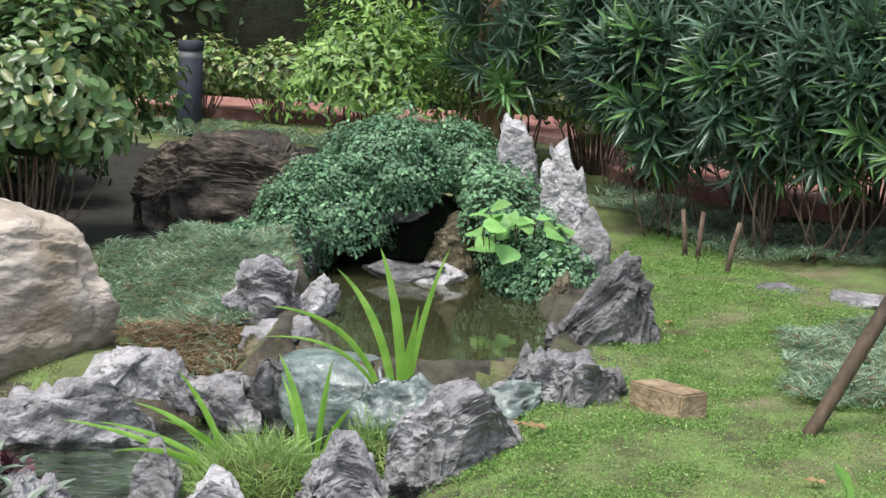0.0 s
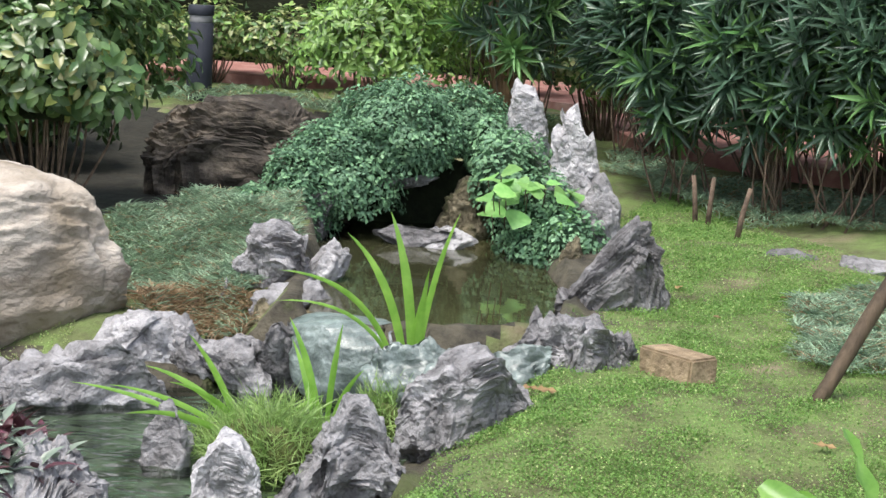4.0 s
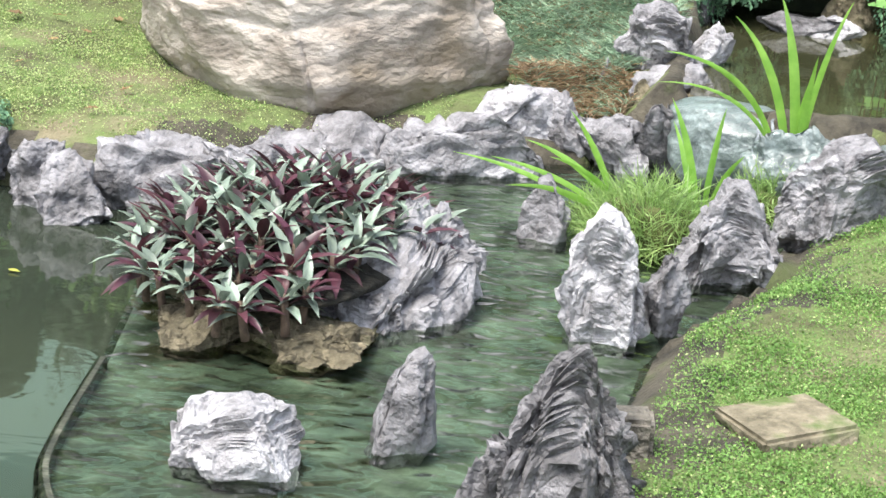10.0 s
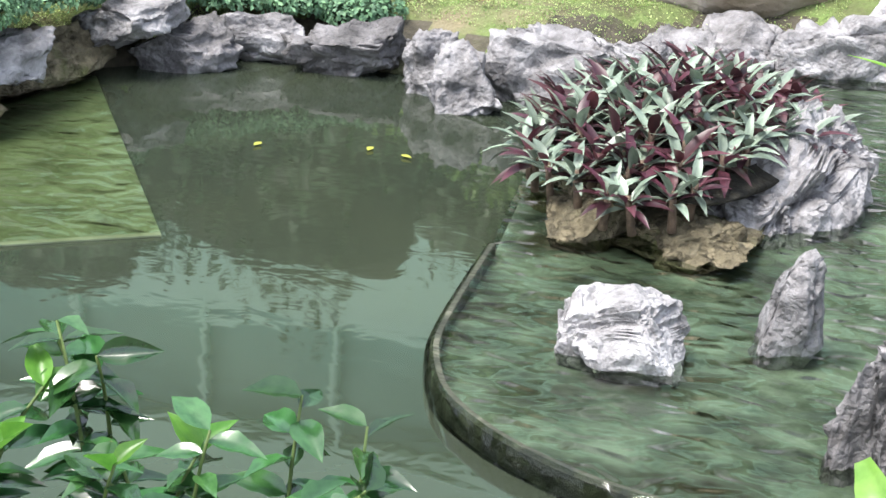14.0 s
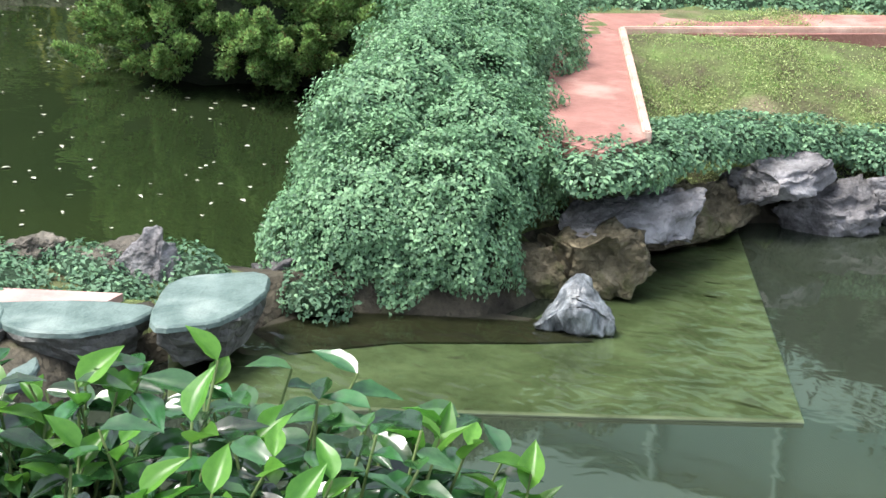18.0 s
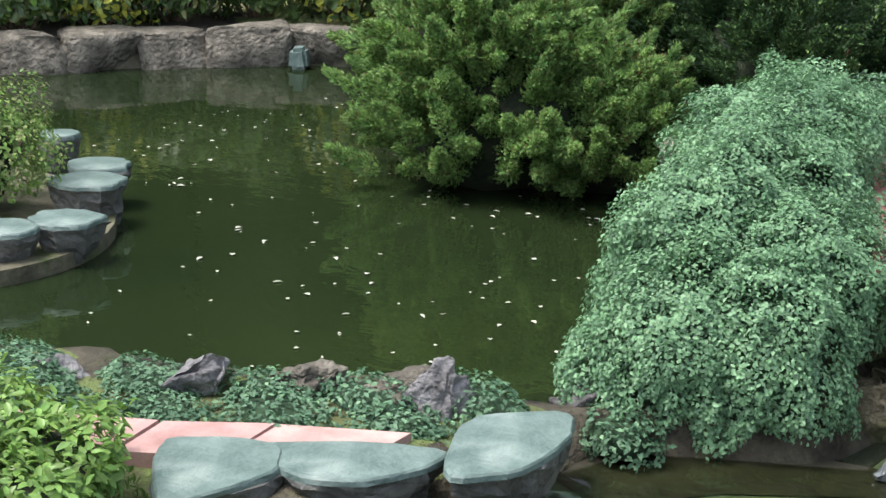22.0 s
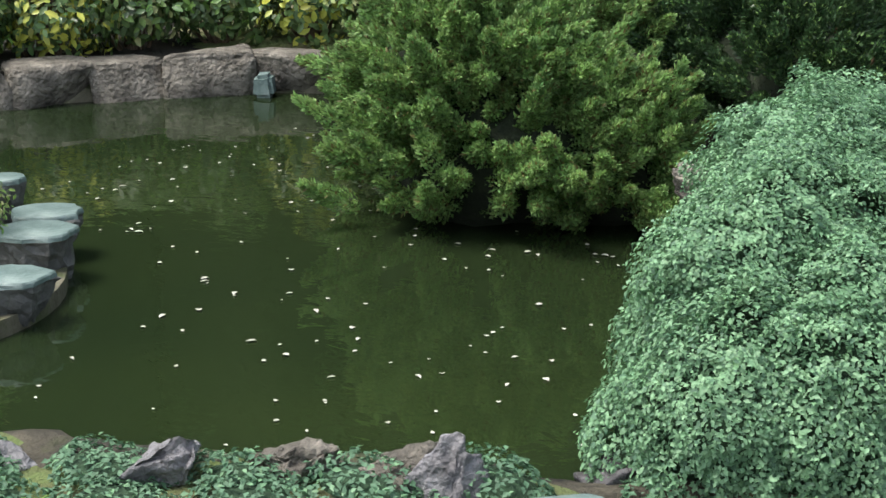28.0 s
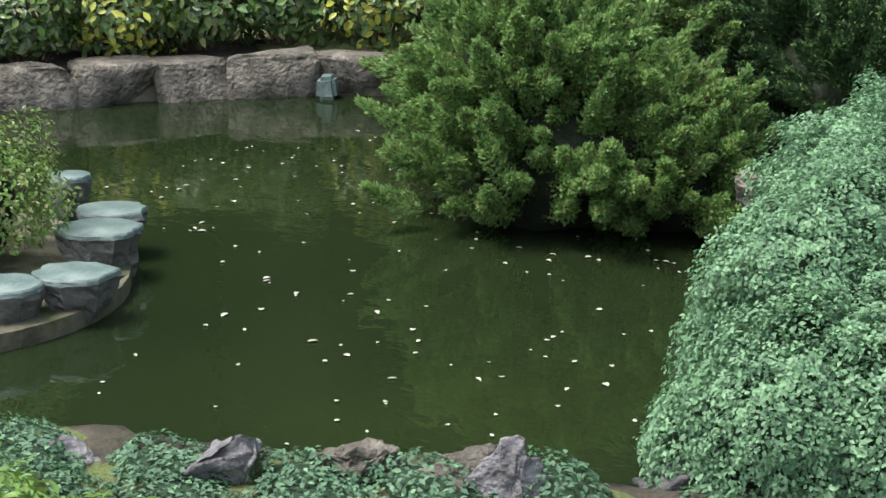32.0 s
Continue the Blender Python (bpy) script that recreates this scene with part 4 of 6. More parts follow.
kinds = [rosette(s, 0.122 + 0.014 * (s % 3)) for s in range(5)]
r = random.Random(4)
spots = []
for k in range(1600):
    x, y = r.uniform(-2.1, -1.1), r.uniform(4.9, 6.5)
    u, w_ = (x + 1.58) / 0.45, (y - 5.72) / 0.66
    beside = x - (-1.42 + 0.3 * (y - 5.2))
    if u * u + w_ * w_ < 1 and beside < 0.04 and all(math.hypot(x - a, y - b_) > 0.072 for a, b_ in spots):
        spots.append((x, y))
for i, (x, y) in enumerate(spots):
    u = ((x + 1.58) / 0.45) ** 2 + ((y - 5.72) / 0.66) ** 2
    m = pose(x, y, 0.06 + 0.18 * (1 - u), r.uniform(-16, 16), r.uniform(-14, 14), r.uniform(0, 360))
    if i < 5:
        kinds[i].matrix_basis = m
    else:
        copy_thing(kinds[i % 5], m)
v, f = stone_mesh(0.78, 1.2, 0.14, 94, "boulder", 4)
soil_ = mesh_ob("island_soil", v, f, SOIL_SHADE)
soil_.matrix_basis = pose(-1.56, 5.74, 0.06)
tagged(soil_, "dark soil under the boat lilies", "soil")

# slabs by the large pond
G3 = "blue-green slate slabs on the bank"


def slab(x, y, z, outline, thick, label, rz, seed, name="slate_slab", group=G3, tilt=0.0, foot=0.8):
    v, f, s = slab_mesh(outline, thick, tilt=tilt, seed=seed, foot=foot)
    e = empty(name, (x, y, z), rz, label, "stone slab", group)
    mesh_ob("slab_body", v, f, None, e, mats=[SLATE, SLATE_SIDE], slots=s, smooth=False)
    return e


def disc(rx, ry, seed, lo=0, hi=360, n=22):
    r = random.Random(seed)
    return [(rx * math.cos(radians(lo + (hi - lo) * k / n)) * r.uniform(0.84, 1.1), ry * math.sin(radians(lo + (hi - lo) * k / n)) * r.uniform(0.93, 1.04)) for k in range(n)]


def shaped(points):
    """The centre of an outline, and the outline about it with its corners worn round."""
    for _ in range(2):
        points = [((1 - k) * a[0] + k * b[0], (1 - k) * a[1] + k * b[1]) for a, b in zip(points, points[1:] + points[:1]) for k in (0.2, 0.8)]
    cx, cy = sum(p[0] for p in points) / len(points), sum(p[1] for p in points) / len(points)
    pts = [(x - cx, y - cy) for x, y in points]
    turn = sum(a[0] * b[1] - a[1] * b[0] for a, b in zip(pts, pts[1:] + pts[:1]))
    return cx, cy, pts if turn > 0 else pts[::-1]


for z, thick, foot, seed, outline, label in (
        (0.125, 0.17, 0.9, 1, [(-4.93, 3.1), (-4.81, 3.25), (-4.66, 3.33), (-4.53, 3.22), (-4.52, 2.98), (-4.54, 2.83)], "greenish slate block with a flat top on the bank"),
        (0.12, 0.12, 0.72, 2, [(-4.76, 3.26), (-4.54, 3.53), (-4.36, 3.65), (-4.31, 3.55), (-4.33, 3.35), (-4.44, 3.24), (-4.6, 3.22)], "crescent slate slab with a dark split side"),
        (0.14, 0.15, 0.62, 3, [(-4.2, 3.44), (-4.5, 3.8), (-4.32, 4.07), (-4.2, 3.94), (-4.14, 3.8), (-4.1, 3.64)], "slate slab with a sloping broken side by the spill"),
        (0.045, 0.14, 0.8, 4, [(-4.63, 2.93), (-4.46, 3.28), (-4.36, 3.21), (-4.29, 3.07), (-4.43, 2.8)], "low slate block at the water's edge")):
    cx, cy, pts = shaped(outline)
    slab(cx, cy, z, pts, thick, label, 0, seed, foot=foot)
stone("round_rock", -5.22, 3.42, 0.03, 0.26, 0.2, 0.17, KARST, "small rounded grey-brown rock among creepers", 101, "karst", level=5)
stone("grey_rock", -4.62, 3.84, 0.0, 0.24, 0.18, 0.25, KARST, "upright split grey rock among creepers", 102, "karst", level=5, taper=0.25)
stone("white_rock", -5.6, 3.2, 0.0, 0.28, 0.2, 0.13, KARST, "pale grey rock at the pond's edge", 103, "flat", taper=0.2)
stone("bank_rock", -4.75, 3.82, 0.0, 0.3, 0.2, 0.17, WALL_STONE, "low brown rock among creepers", 104, "flat")
stone("bank_rock", -5.0, 3.68, 0.0, 0.25, 0.2, 0.16, WALL_STONE, "low brown rock at the pond's edge", 105, "flat")
stone("far_rock", -6.1, 6.78, 0.04, 0.4, 0.3, 0.14, KARST, "flat grey rock at the water beside the juniper", 107, "flat")
stone("far_rock", -5.86, 6.9, 0.04, 0.3, 0.25, 0.12, KARST, "flat grey rock at the water beside the creeper mound", 108, "flat")
stone("far_rock", -5.55, 6.0, 0.2, 0.3, 0.25, 0.18, WALL_STONE, "flat dark rock behind the creeper mound", 106, "flat")

# island with stepping stones in the large pond
plinth = [(-7.65 + 0.95 * math.cos(a * 0.131), 3.72 + 0.82 * math.sin(a * 0.131)) for a in range(48)]
tagged(flat("island_plinth", plinth, 0.06, CONCRETE, 0.4), "low mossy concrete plinth of the pond island", "plinth", kind="structure")
G4 = "flat-topped stones round the pond island"
slab(-6.83, 4.0, 0.17, disc(0.14, 0.12, 11), 0.16, "flat-topped slate stone on the island's edge", 48, 11, "stepping_stone", G4, foot=0.55)
slab(-6.86, 3.76, 0.17, disc(0.13, 0.12, 12), 0.16, "flat-topped slate stone beside the clipped bush", 48, 12, "stepping_stone", G4, foot=0.55)
slab(-7.2, 4.33, 0.19, disc(0.155, 0.13, 13), 0.22, "broad flat-topped slate stone over the water", 48, 13, "stepping_stone", G4, foot=0.55)
slab(-7.43, 4.52, 0.18, disc(0.14, 0.12, 14), 0.2, "flat-topped slate stone behind the broad one", 48, 14, "stepping_stone", G4, foot=0.55)
slab(-7.97, 4.67, 0.19, disc(0.085, 0.08, 15), 0.22, "small pale-topped stone at the island's far edge", 48, 15, "stepping_stone", G4, foot=0.55)

# far edging wall
wall = empty("edging_wall", (0, 0, 0), label="low edging wall of rough brown-grey stones at the water", category="stone wall")
line = [(-10.35, 5.2), (-10.17, 5.55), (-10.0, 5.93), (-9.82, 6.3), (-9.65, 6.66), (-9.4, 7.02), (-9.05, 7.3), (-8.6, 7.45), (-8.1, 7.55)]
for i, ((ax, ay), (bx, by)) in enumerate(zip(line, line[1:])):
    v, f = stone_mesh(math.hypot(bx - ax, by - ay) * 1.12, 0.34, 0.2 + 0.015 * (i * 5 % 3), 110 + i, "block", 4)
    o = mesh_ob("wall_stone", v, f, WALL_STONE, wall)
    dirn = math.atan2(by - ay, bx - ax)
    o.matrix_basis = pose((ax + bx) / 2 - 0.08, (ay + by) / 2 + 0.05, 0.0, 0, 0, math.degrees(dirn) + 3 * (i % 3 - 1))
v, f = tube([(x - 0.1, y + 0.08, 0.0) for x, y in line], [0.12] * len(line), 8)
mesh_ob("wall_footing", v, f, CONCRETE, wall)
sp = empty("pond_inlet", (-9.28, 7.0, 0.0), 40, "small pale pipe stone spilling water into the pond", "inlet")
part("inlet_body", box_mesh(0.1, 0.12, 0.12, 0.02, 0.01, 3), SLATE, sp)

# red paths
path = empty("red_path", (0, 0, 0), label="red paved garden path with a pale raised edge", category="path")
o = flat("red_paving", [(-3.84, 5.1), (-4.12, 5.12), (-5.33, 6.82), (-4.93, 6.71), (-3.85, 5.37)], 0.425, RED_PAVE, 0.06)
o.parent = path
o = flat("red_paving", [(-4.93, 6.714), (-5.33, 6.824), (-5.06, 7.17), (-3.6, 8.9), (-3.4, 8.6), (-4.55, 7.1)], 0.425, RED_PAVE, 0.06)
o.parent = path
for (ax, ay), (bx, by) in (((-3.85, 5.37), (-4.92, 6.71)), ((-4.92, 6.71), (-3.42, 8.58))):
    bm = box_mesh(math.hypot(bx - ax, by - ay), 0.03, 0.05, 0.006)
    k = part("path_edge", bm, PATH_EDGE, path, "pale raised path edge")
    k.matrix_basis = pose((ax + bx) / 2, (ay + by) / 2, 0.4, 0, 0, math.degrees(math.atan2(by - ay, bx - ax)))
pave = empty("pink_pavement", (0, 0, 0), label="pale pink stone pavement between bush and creepers", category="pavement")
for i, q in enumerate([[(-4.52, 3.54), (-4.56, 3.68), (-4.84, 3.45), (-4.77, 3.26)], [(-4.75, 3.19), (-4.85, 3.44), (-5.06, 3.22), (-4.96, 3.0)], [(-4.97, 2.99), (-5.07, 3.21), (-5.4, 2.95), (-5.3, 2.7)],
                       [(-4.96, 2.96), (-5.3, 2.68), (-5.1, 2.45), (-4.86, 2.7)]]):
    o = flat("paving_slab", q, 0.095 + 0.002 * i, PINK_PAVE, 0.06)
    o.parent = pave
gr = empty("drain_grate", (0.52, 4.6, 0.13), 32, "dark metal drain grate with pale bars beside the lawn", "grate")
part("grate_frame", box_mesh(0.6, 0.16, 0.02, 0.004), BOLLARD, gr)
for k in range(5):
    b_ = part("grate_bar", box_mesh(0.58, 0.014, 0.012, 0.002), STEEL, gr)
    b_.matrix_basis = pose(0, -0.06 + 0.03 * k, 0.02)
cb = empty("concrete_block", (-0.4, 4.5, 0.05), 10, "small grey concrete block behind the ridged rock", "block")
part("block_body", box_mesh(0.12, 0.1, 0.15, 0.012, 0.006, 8), WALL_STONE, cb)

# ---- planting ----
def shrub(name, x, y, z, radii, n, size, mats, label, seed, shape=OVAL, aspect=0.5, stems=7, lift=None, stem_r=0.012, low=-0.5, rough=0.22, core=True, droop=0.15, category="shrub", lumps=9, group="", inner=0.72):
    r = np.random.default_rng(seed)
    e = empty(name, (x, y, z), 0, label, category, group)
    c = radii[2] * 0.9 if lift is None else lift
    crown("foliage", n, (0, 0, c), radii, size, shape, mats, e, r, aspect, low=low, rough=rough, droop=droop, lumps=lumps, inner=inner)
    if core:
        # solid core, coloured near-black for the shade between the leaves
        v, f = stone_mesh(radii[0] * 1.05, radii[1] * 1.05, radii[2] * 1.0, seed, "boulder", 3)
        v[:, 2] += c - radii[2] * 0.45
        mesh_ob("shade_core", v, f, DARK_CORE, e, "dark core standing in for shade inside the crown")
    if stems:
        st = []
        for k in range(stems):
            a, q = r.random() * 6.28, r.random()
            tip = np.array((math.cos(a) * radii[0] * 0.7 * q, math.sin(a) * radii[1] * 0.7 * q, c + radii[2] * 0.2))
            foot = np.array((math.cos(a) * 0.12 * radii[0], math.sin(a) * 0.12 * radii[0], -0.05))
            u = np.linspace(0, 1, 6)[:, None]
            bend = r.normal(size=3) * 0.04
            st.append((foot * (1 - u) + tip * u + np.sin(u * 3.1) * bend, np.linspace(stem_r, stem_r * 0.4, 6)))
        stems_of(st, TWIG, e)
    return e


# behind the upper basin
MIX_SHRUB = [(L_SHRUB, 0.88), (L_SHRUB_TIP, 0.12)]
shrub("broadleaf_shrub", -2.0, 9.6, 0.42, (0.56, 0.5, 0.5), 3800, 0.082, MIX_SHRUB, "glossy broadleaf shrub with bare stems and yellowish young leaves", 1, rough=0.34, lumps=18, inner=0.55, stems=18, lift=0.78, stem_r=0.009, low=-0.75)
shrub("broadleaf_shrub", -2.5, 9.7, 0.42, (0.6, 0.5, 0.5), 3000, 0.082, MIX_SHRUB, "glossy broadleaf shrub beside the boulder", 2, rough=0.34, lumps=18, inner=0.55, stems=14, lift=0.72, stem_r=0.009, low=-0.75)
MIX_HEDGE = [(L_VARIEG, 0.35), (L_SHRUB, 0.45), (L_YELLOW, 0.2)]
for i, (x, y) in enumerate([(-2.6, 14.6), (-2.0, 15.4), (-1.3, 15.2), (-0.6, 15.0), (0.3, 14.9), (1.0, 13.2), (1.35, 12.3), (1.85, 11.6), (2.4, 11.1), (3.0, 10.8)]):
    shrub("hedge_bush", x, y, gz(x, y) - 0.02, (0.55, 0.4, 0.27), 1500, 0.06, MIX_HEDGE, "clipped variegated hedge bush on thin reddish stems", 10 + i, stems=64 if x > 0.9 else 44, lift=0.55 if x > 0.9 else 0.4, stem_r=0.007, low=-0.8, core=False, group="hedge behind the basin", inner=0.5)
shrub("yellow_green_bush", -0.55, 12.6, 0.55, (0.72, 0.5, 0.56), 4200, 0.06, [(L_YELLOW, 0.85), (L_SHRUB, 0.15)], "yellow-green bush with thin leaves behind the creeper", 31, stems=8, lift=0.6, aspect=0.38, core=False, inner=0.3, rough=0.4, lumps=16)
shrub("yellow_green_bush", 0.1, 13.2, 0.6, (0.7, 0.45, 0.5), 3000, 0.06, [(L_YELLOW, 0.7), (L_SHRUB, 0.3)], "loose yellow-green bush before the hedge", 32, stems=8, lift=0.68, aspect=0.38, core=False, inner=0.3, rough=0.4, lumps=16)


# dark-leaved filler shrubs, added to stand in for the deep shade here
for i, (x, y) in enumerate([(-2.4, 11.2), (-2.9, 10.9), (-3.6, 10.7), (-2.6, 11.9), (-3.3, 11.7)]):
    shrub("dark_shrub", x, y, gz(x, y), (0.5, 0.4, 0.4), 1600, 0.07, [(L_DARK, 0.75), (L_SHRUB, 0.25)], "dark green shrub added to stand in for shade behind the boulder", 180 + i, stems=6, lift=0.4)



def narrow_shrub(x, y, z, seed, label, spread_=0.6, height=1.3, tufts=70, size=0.225):
    """A shrub of many whorls of long narrow leaves on thin stems."""
    r = np.random.default_rng(seed)
    e = empty("narrow_leaf_shrub", (x, y, z), 0, label, "shrub", "narrow-leaved shrubs")
    P, W, U, L, st = [], [], [], [], []
    for k in range(tufts):
        d = unit(r.normal(size=3))
        c = np.array((0, 0, height * 0.62)) + d * (spread_, spread_ * 0.7, height * 0.36) * r.uniform(0.35, 1.0) ** 0.6
        axis = unit(d + (0, -0.25, 0.7))
        n = 20
        a = np.arange(n) * 2.4
        q = unit(np.cross(axis, (0.3, 0.5, 0.1)))
        b = np.cross(axis, q)
        el = np.linspace(0.05, 1.2, n)[:, None]
        rad = np.cos(a)[:, None] * q + np.sin(a)[:, None] * b
        P.append(c + axis * np.linspace(-0.09, 0.03, n)[:, None])
        W.append(rad * np.cos(el) + axis * np.sin(el))
        U.append(axis * np.cos(el) - rad * np.sin(el))
        L.append(size * r.uniform(0.7, 1.15, n))
        if k % 11 == 0:
            foot = np.array((r.normal() * 0.08, r.normal() * 0.08, -0.05))
            u = np.linspace(0, 1, 6)[:, None]
            st.append((foot * (1 - u) + (c - axis * 0.08) * u + np.sin(u * 3.1) * r.normal(size=3) * 0.09, np.linspace(0.007, 0.003, 6)))
    n_tip = max(1, tufts // 5)
    cut = tufts - n_tip
    ln = np.concatenate(L[:cut])
    leaves("foliage", np.concatenate(P[:cut]), np.concatenate(W[:cut]), np.concatenate(U[:cut]), ln, ln * 0.125, NARROW, L_PODO, e)
    ln = np.concatenate(L[cut:])
    leaves("young_foliage", np.concatenate(P[cut:]), np.concatenate(W[cut:]), np.concatenate(U[cut:]), ln, ln * 0.14, NARROW, L_PODO_TIP, e, "bright green young leaf tufts")
    stems_of(st, TWIG, e)
    return e


NL = "dark narrow-leaved shrub with fresh green tips on bare stems"
for i, (x, y, s_, h_, t_) in enumerate([(1.1, 11.7, 0.45, 1.5, 90), (1.25, 10.7, 0.45, 1.45, 110), (1.65, 10.3, 0.45, 1.5, 120), (2.05, 10.0, 0.45, 1.55, 120), (2.4, 9.7, 0.45, 1.5, 100), (1.3, 11.6, 0.6, 1.9, 120), (1.9, 11.2, 0.6, 1.9, 120), (2.6, 10.6, 0.6, 1.8, 120), (0.5, 13.2, 0.45, 2.1, 60), (0.3, 12.25, 0.42, 1.75, 45)]):
    narrow_shrub(x, y, gz(x, y), 40 + i, NL, s_, h_, t_)

trunk_e = empty("tree_trunk", (0.28, 12.7, 0.56), 0, "brown leaning tree trunk behind the spires", "tree")
v, f = tube([(0.08, 0, -0.1), (0.02, 0, 0.3), (-0.05, 0, 0.8), (0.1, 0, 1.6), (0.0, 0.3, 3.2)], [0.12, 0.085, 0.075, 0.07, 0.06], 12)
mesh_ob("trunk", v, f, BARK, trunk_e)
crown("crown", 3500, (0, 0.3, 3.8), (1.6, 1.4, 1.2), 0.14, OVAL, L_DARK, trunk_e, np.random.default_rng(5))

# dense dark trees that close the garden
back = [(-15.6, 10.2), (-16.0, 7.4), (-4.5, 17.5), (-3.0, 18.2), (-1.5, 18.0), (0.0, 18.3), (1.5, 17.5), (2.8, 16.2), (4.0, 14.8), (5.0, 13.0), (-6.2, 16.5), (-7.6, 15.0), (-9.0, 13.5), (-10.5, 12.2), (-11.8, 11.0), (-13.0, 9.5), (-13.8, 8.0), (-14.2, 6.3), (-14.4, 4.5), (-14.0, 2.8)]
for i, (x, y) in enumerate(back):
    r = np.random.default_rng(200 + i)
    e = empty("background_tree", (x, y, gz(x, y)), 0, "dark dense garden tree closing the view", "tree", "background trees")
    v, f = tube([(0, 0, -0.1), (0.05, 0, 1.0), (0, 0.1, 2.2)], [0.14, 0.11, 0.06], 8)
    mesh_ob("trunk", v, f, BARK, e)
    h = r.uniform(3.9, 4.1) if i in (2, 3, 4, 10, 11, 12, 13) else r.uniform(5.2, 6.4)
    wide = 1.75 if h < 5 else 1.3
    crown("crown", 3400, (0, 0, h * 0.52), (wide, 1.2, h * 0.52), 0.15, OVAL, L_DARK, e, r, low=-0.97, inner=0.6)
    # near-black core paints the shade within the tree crown
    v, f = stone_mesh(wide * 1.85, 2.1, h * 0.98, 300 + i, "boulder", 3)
    mesh_ob("shade_core", v, f, DARK_CORE, e, "dark core standing in for shade inside the tree crown")


def creeper(name, pieces, n, size, mat, label, seed, core=IVY_CORE, aspect=0.62, category="creeper"):
    """Ivy-like cover over one or more mounds: (x, y, z, rx, ry, rz)."""
    r = np.random.default_rng(seed)
    e = empty(name, (0, 0, 0), 0, label, category)
    vol = np.array([p[3] * p[4] + p[4] * p[5] for p in pieces])
    P, U = [], []
    for i, p in enumerate(pieces):
        c, rad = np.array(p[:3]), np.array(p[3:])
        # solid core whose dark colour stands for shade in the leaf gaps
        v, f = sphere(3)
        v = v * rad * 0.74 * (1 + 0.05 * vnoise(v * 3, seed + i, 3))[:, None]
        mesh_ob("creeper_shade_core", v + c, f, core, e, "dark green core standing in for shade under the leaves")
        m = int(1.7 * n * vol[i] / vol.sum())
        d = unit(r.normal(size=(m, 3)))
        d = d[d[:, 2] > -0.45]
        at = c + d * rad
        wave = 1 + 0.26 * vnoise(at * (5.5, 5.5, 3.6), seed, 2) + 0.15 * vnoise(at * 13, seed + 1, 2)
        q = c + d * (wave * r.uniform(0.92, 1.08, len(d)))[:, None] * rad
        keep = np.ones(len(q), bool)
        for k, o in enumerate(pieces):
            if k != i:
                keep &= (((q - o[:3]) / o[3:]) ** 2).sum(1) > 0.8
        P.append(q[keep])
        U.append((d / rad)[keep])
    P, U = np.concatenate(P), unit(np.concatenate(U))
    k = r.permutation(len(P))[:n]
    P, U = P[k], U[k]
    up = unit(U + (0, 0, 0.6) + r.normal(size=P.shape) * 0.36)
    way = r.normal(size=P.shape) * 0.8 + (0, 0, -0.45)
    way -= up * (way * up).sum(1, keepdims=True) * 0.8
    s = size * r.uniform(0.65, 1.35, len(P))
    leaves("leaf_cover", P, way, up, s, s * aspect, SMALL, mat, e)
    return e


creeper("creeper_mound", [(-0.3, 10.42, 0.76, 0.33, 0.42, 0.31), (-0.58, 10.2, 0.58, 0.27, 0.38, 0.3), (-0.78, 10.0, 0.46, 0.21, 0.34, 0.26), (-0.95, 9.75, 0.4, 0.17, 0.3, 0.17), (0.05, 10.8, 0.8, 0.24, 0.3, 0.22), (-0.84, 9.35, 0.34, 0.18, 0.25, 0.12)], 24000, 0.027, [(L_IVY, 0.7), (L_IVY2, 0.3)],
        "mound of small-leaved creeper over the dark grotto", 60)
creeper("vine_clump", [(0.45, 9.75, 0.42, 0.22, 0.2, 0.28), (0.6, 9.35, 0.36, 0.17, 0.16, 0.2), (0.3, 10.1, 0.62, 0.2, 0.2, 0.26), (0.42, 9.5, 0.34, 0.14, 0.14, 0.16), (0.2, 10.5, 0.72, 0.16, 0.2, 0.2)], 7500, 0.029, [(L_IVY, 0.5), (L_IVY2, 0.5)],
        "creeper hanging over the rocks beside the basin", 66)
creeper("ivy_mound", [(-4.36, 4.62, 0.14, 0.28, 0.32, 0.36), (-4.2, 4.7, 0.16, 0.28, 0.26, 0.32), (-4.58, 5.12, 0.34, 0.32, 0.52, 0.38), (-4.84, 5.58, 0.42, 0.27, 0.55, 0.36), (-4.26, 4.95, 0.3, 0.26, 0.3, 0.28), (-5.16, 6.15, 0.36, 0.24, 0.5, 0.32), (-4.5, 4.52, 0.06, 0.22, 0.22, 0.22), (-4.68, 4.95, 0.22, 0.25, 0.34, 0.28)], 150000, 0.0162,
        [(L_IVY, 0.25), (L_IVY2, 0.75)], "big mound of blue-green creeper spilling down to the water", 70)
creeper("ivy_strip", [(x, y, z, 0.19, 0.2, 0.085) for x, y, z in ((-3.88, 5.18, 0.35), (-3.95, 5.42, 0.33), (-3.97, 5.68, 0.31), (-4.0, 5.95, 0.28), (-3.98, 6.22, 0.25), (-3.86, 6.48, 0.21), (-3.66, 6.68, 0.18), (-3.45, 6.82, 0.16), (-3.24, 6.92, 0.13))], 15000, 0.02, [(L_IVY, 0.65), (L_IVY2, 0.35)],
        "low strip of creeper along the pond bank", 80)
creeper("path_creeper", [(x, y, 0.4, 0.26, 0.26, 0.12) for x, y in ((-5.52, 7.1), (-5.3, 7.4), (-5.06, 7.7), (-4.82, 8.0), (-4.58, 8.3), (-4.34, 8.6))], 9000, 0.022, [(L_IVY, 0.65), (L_IVY2, 0.35)],
        "low strip of creeper along the far side of the red path", 85)
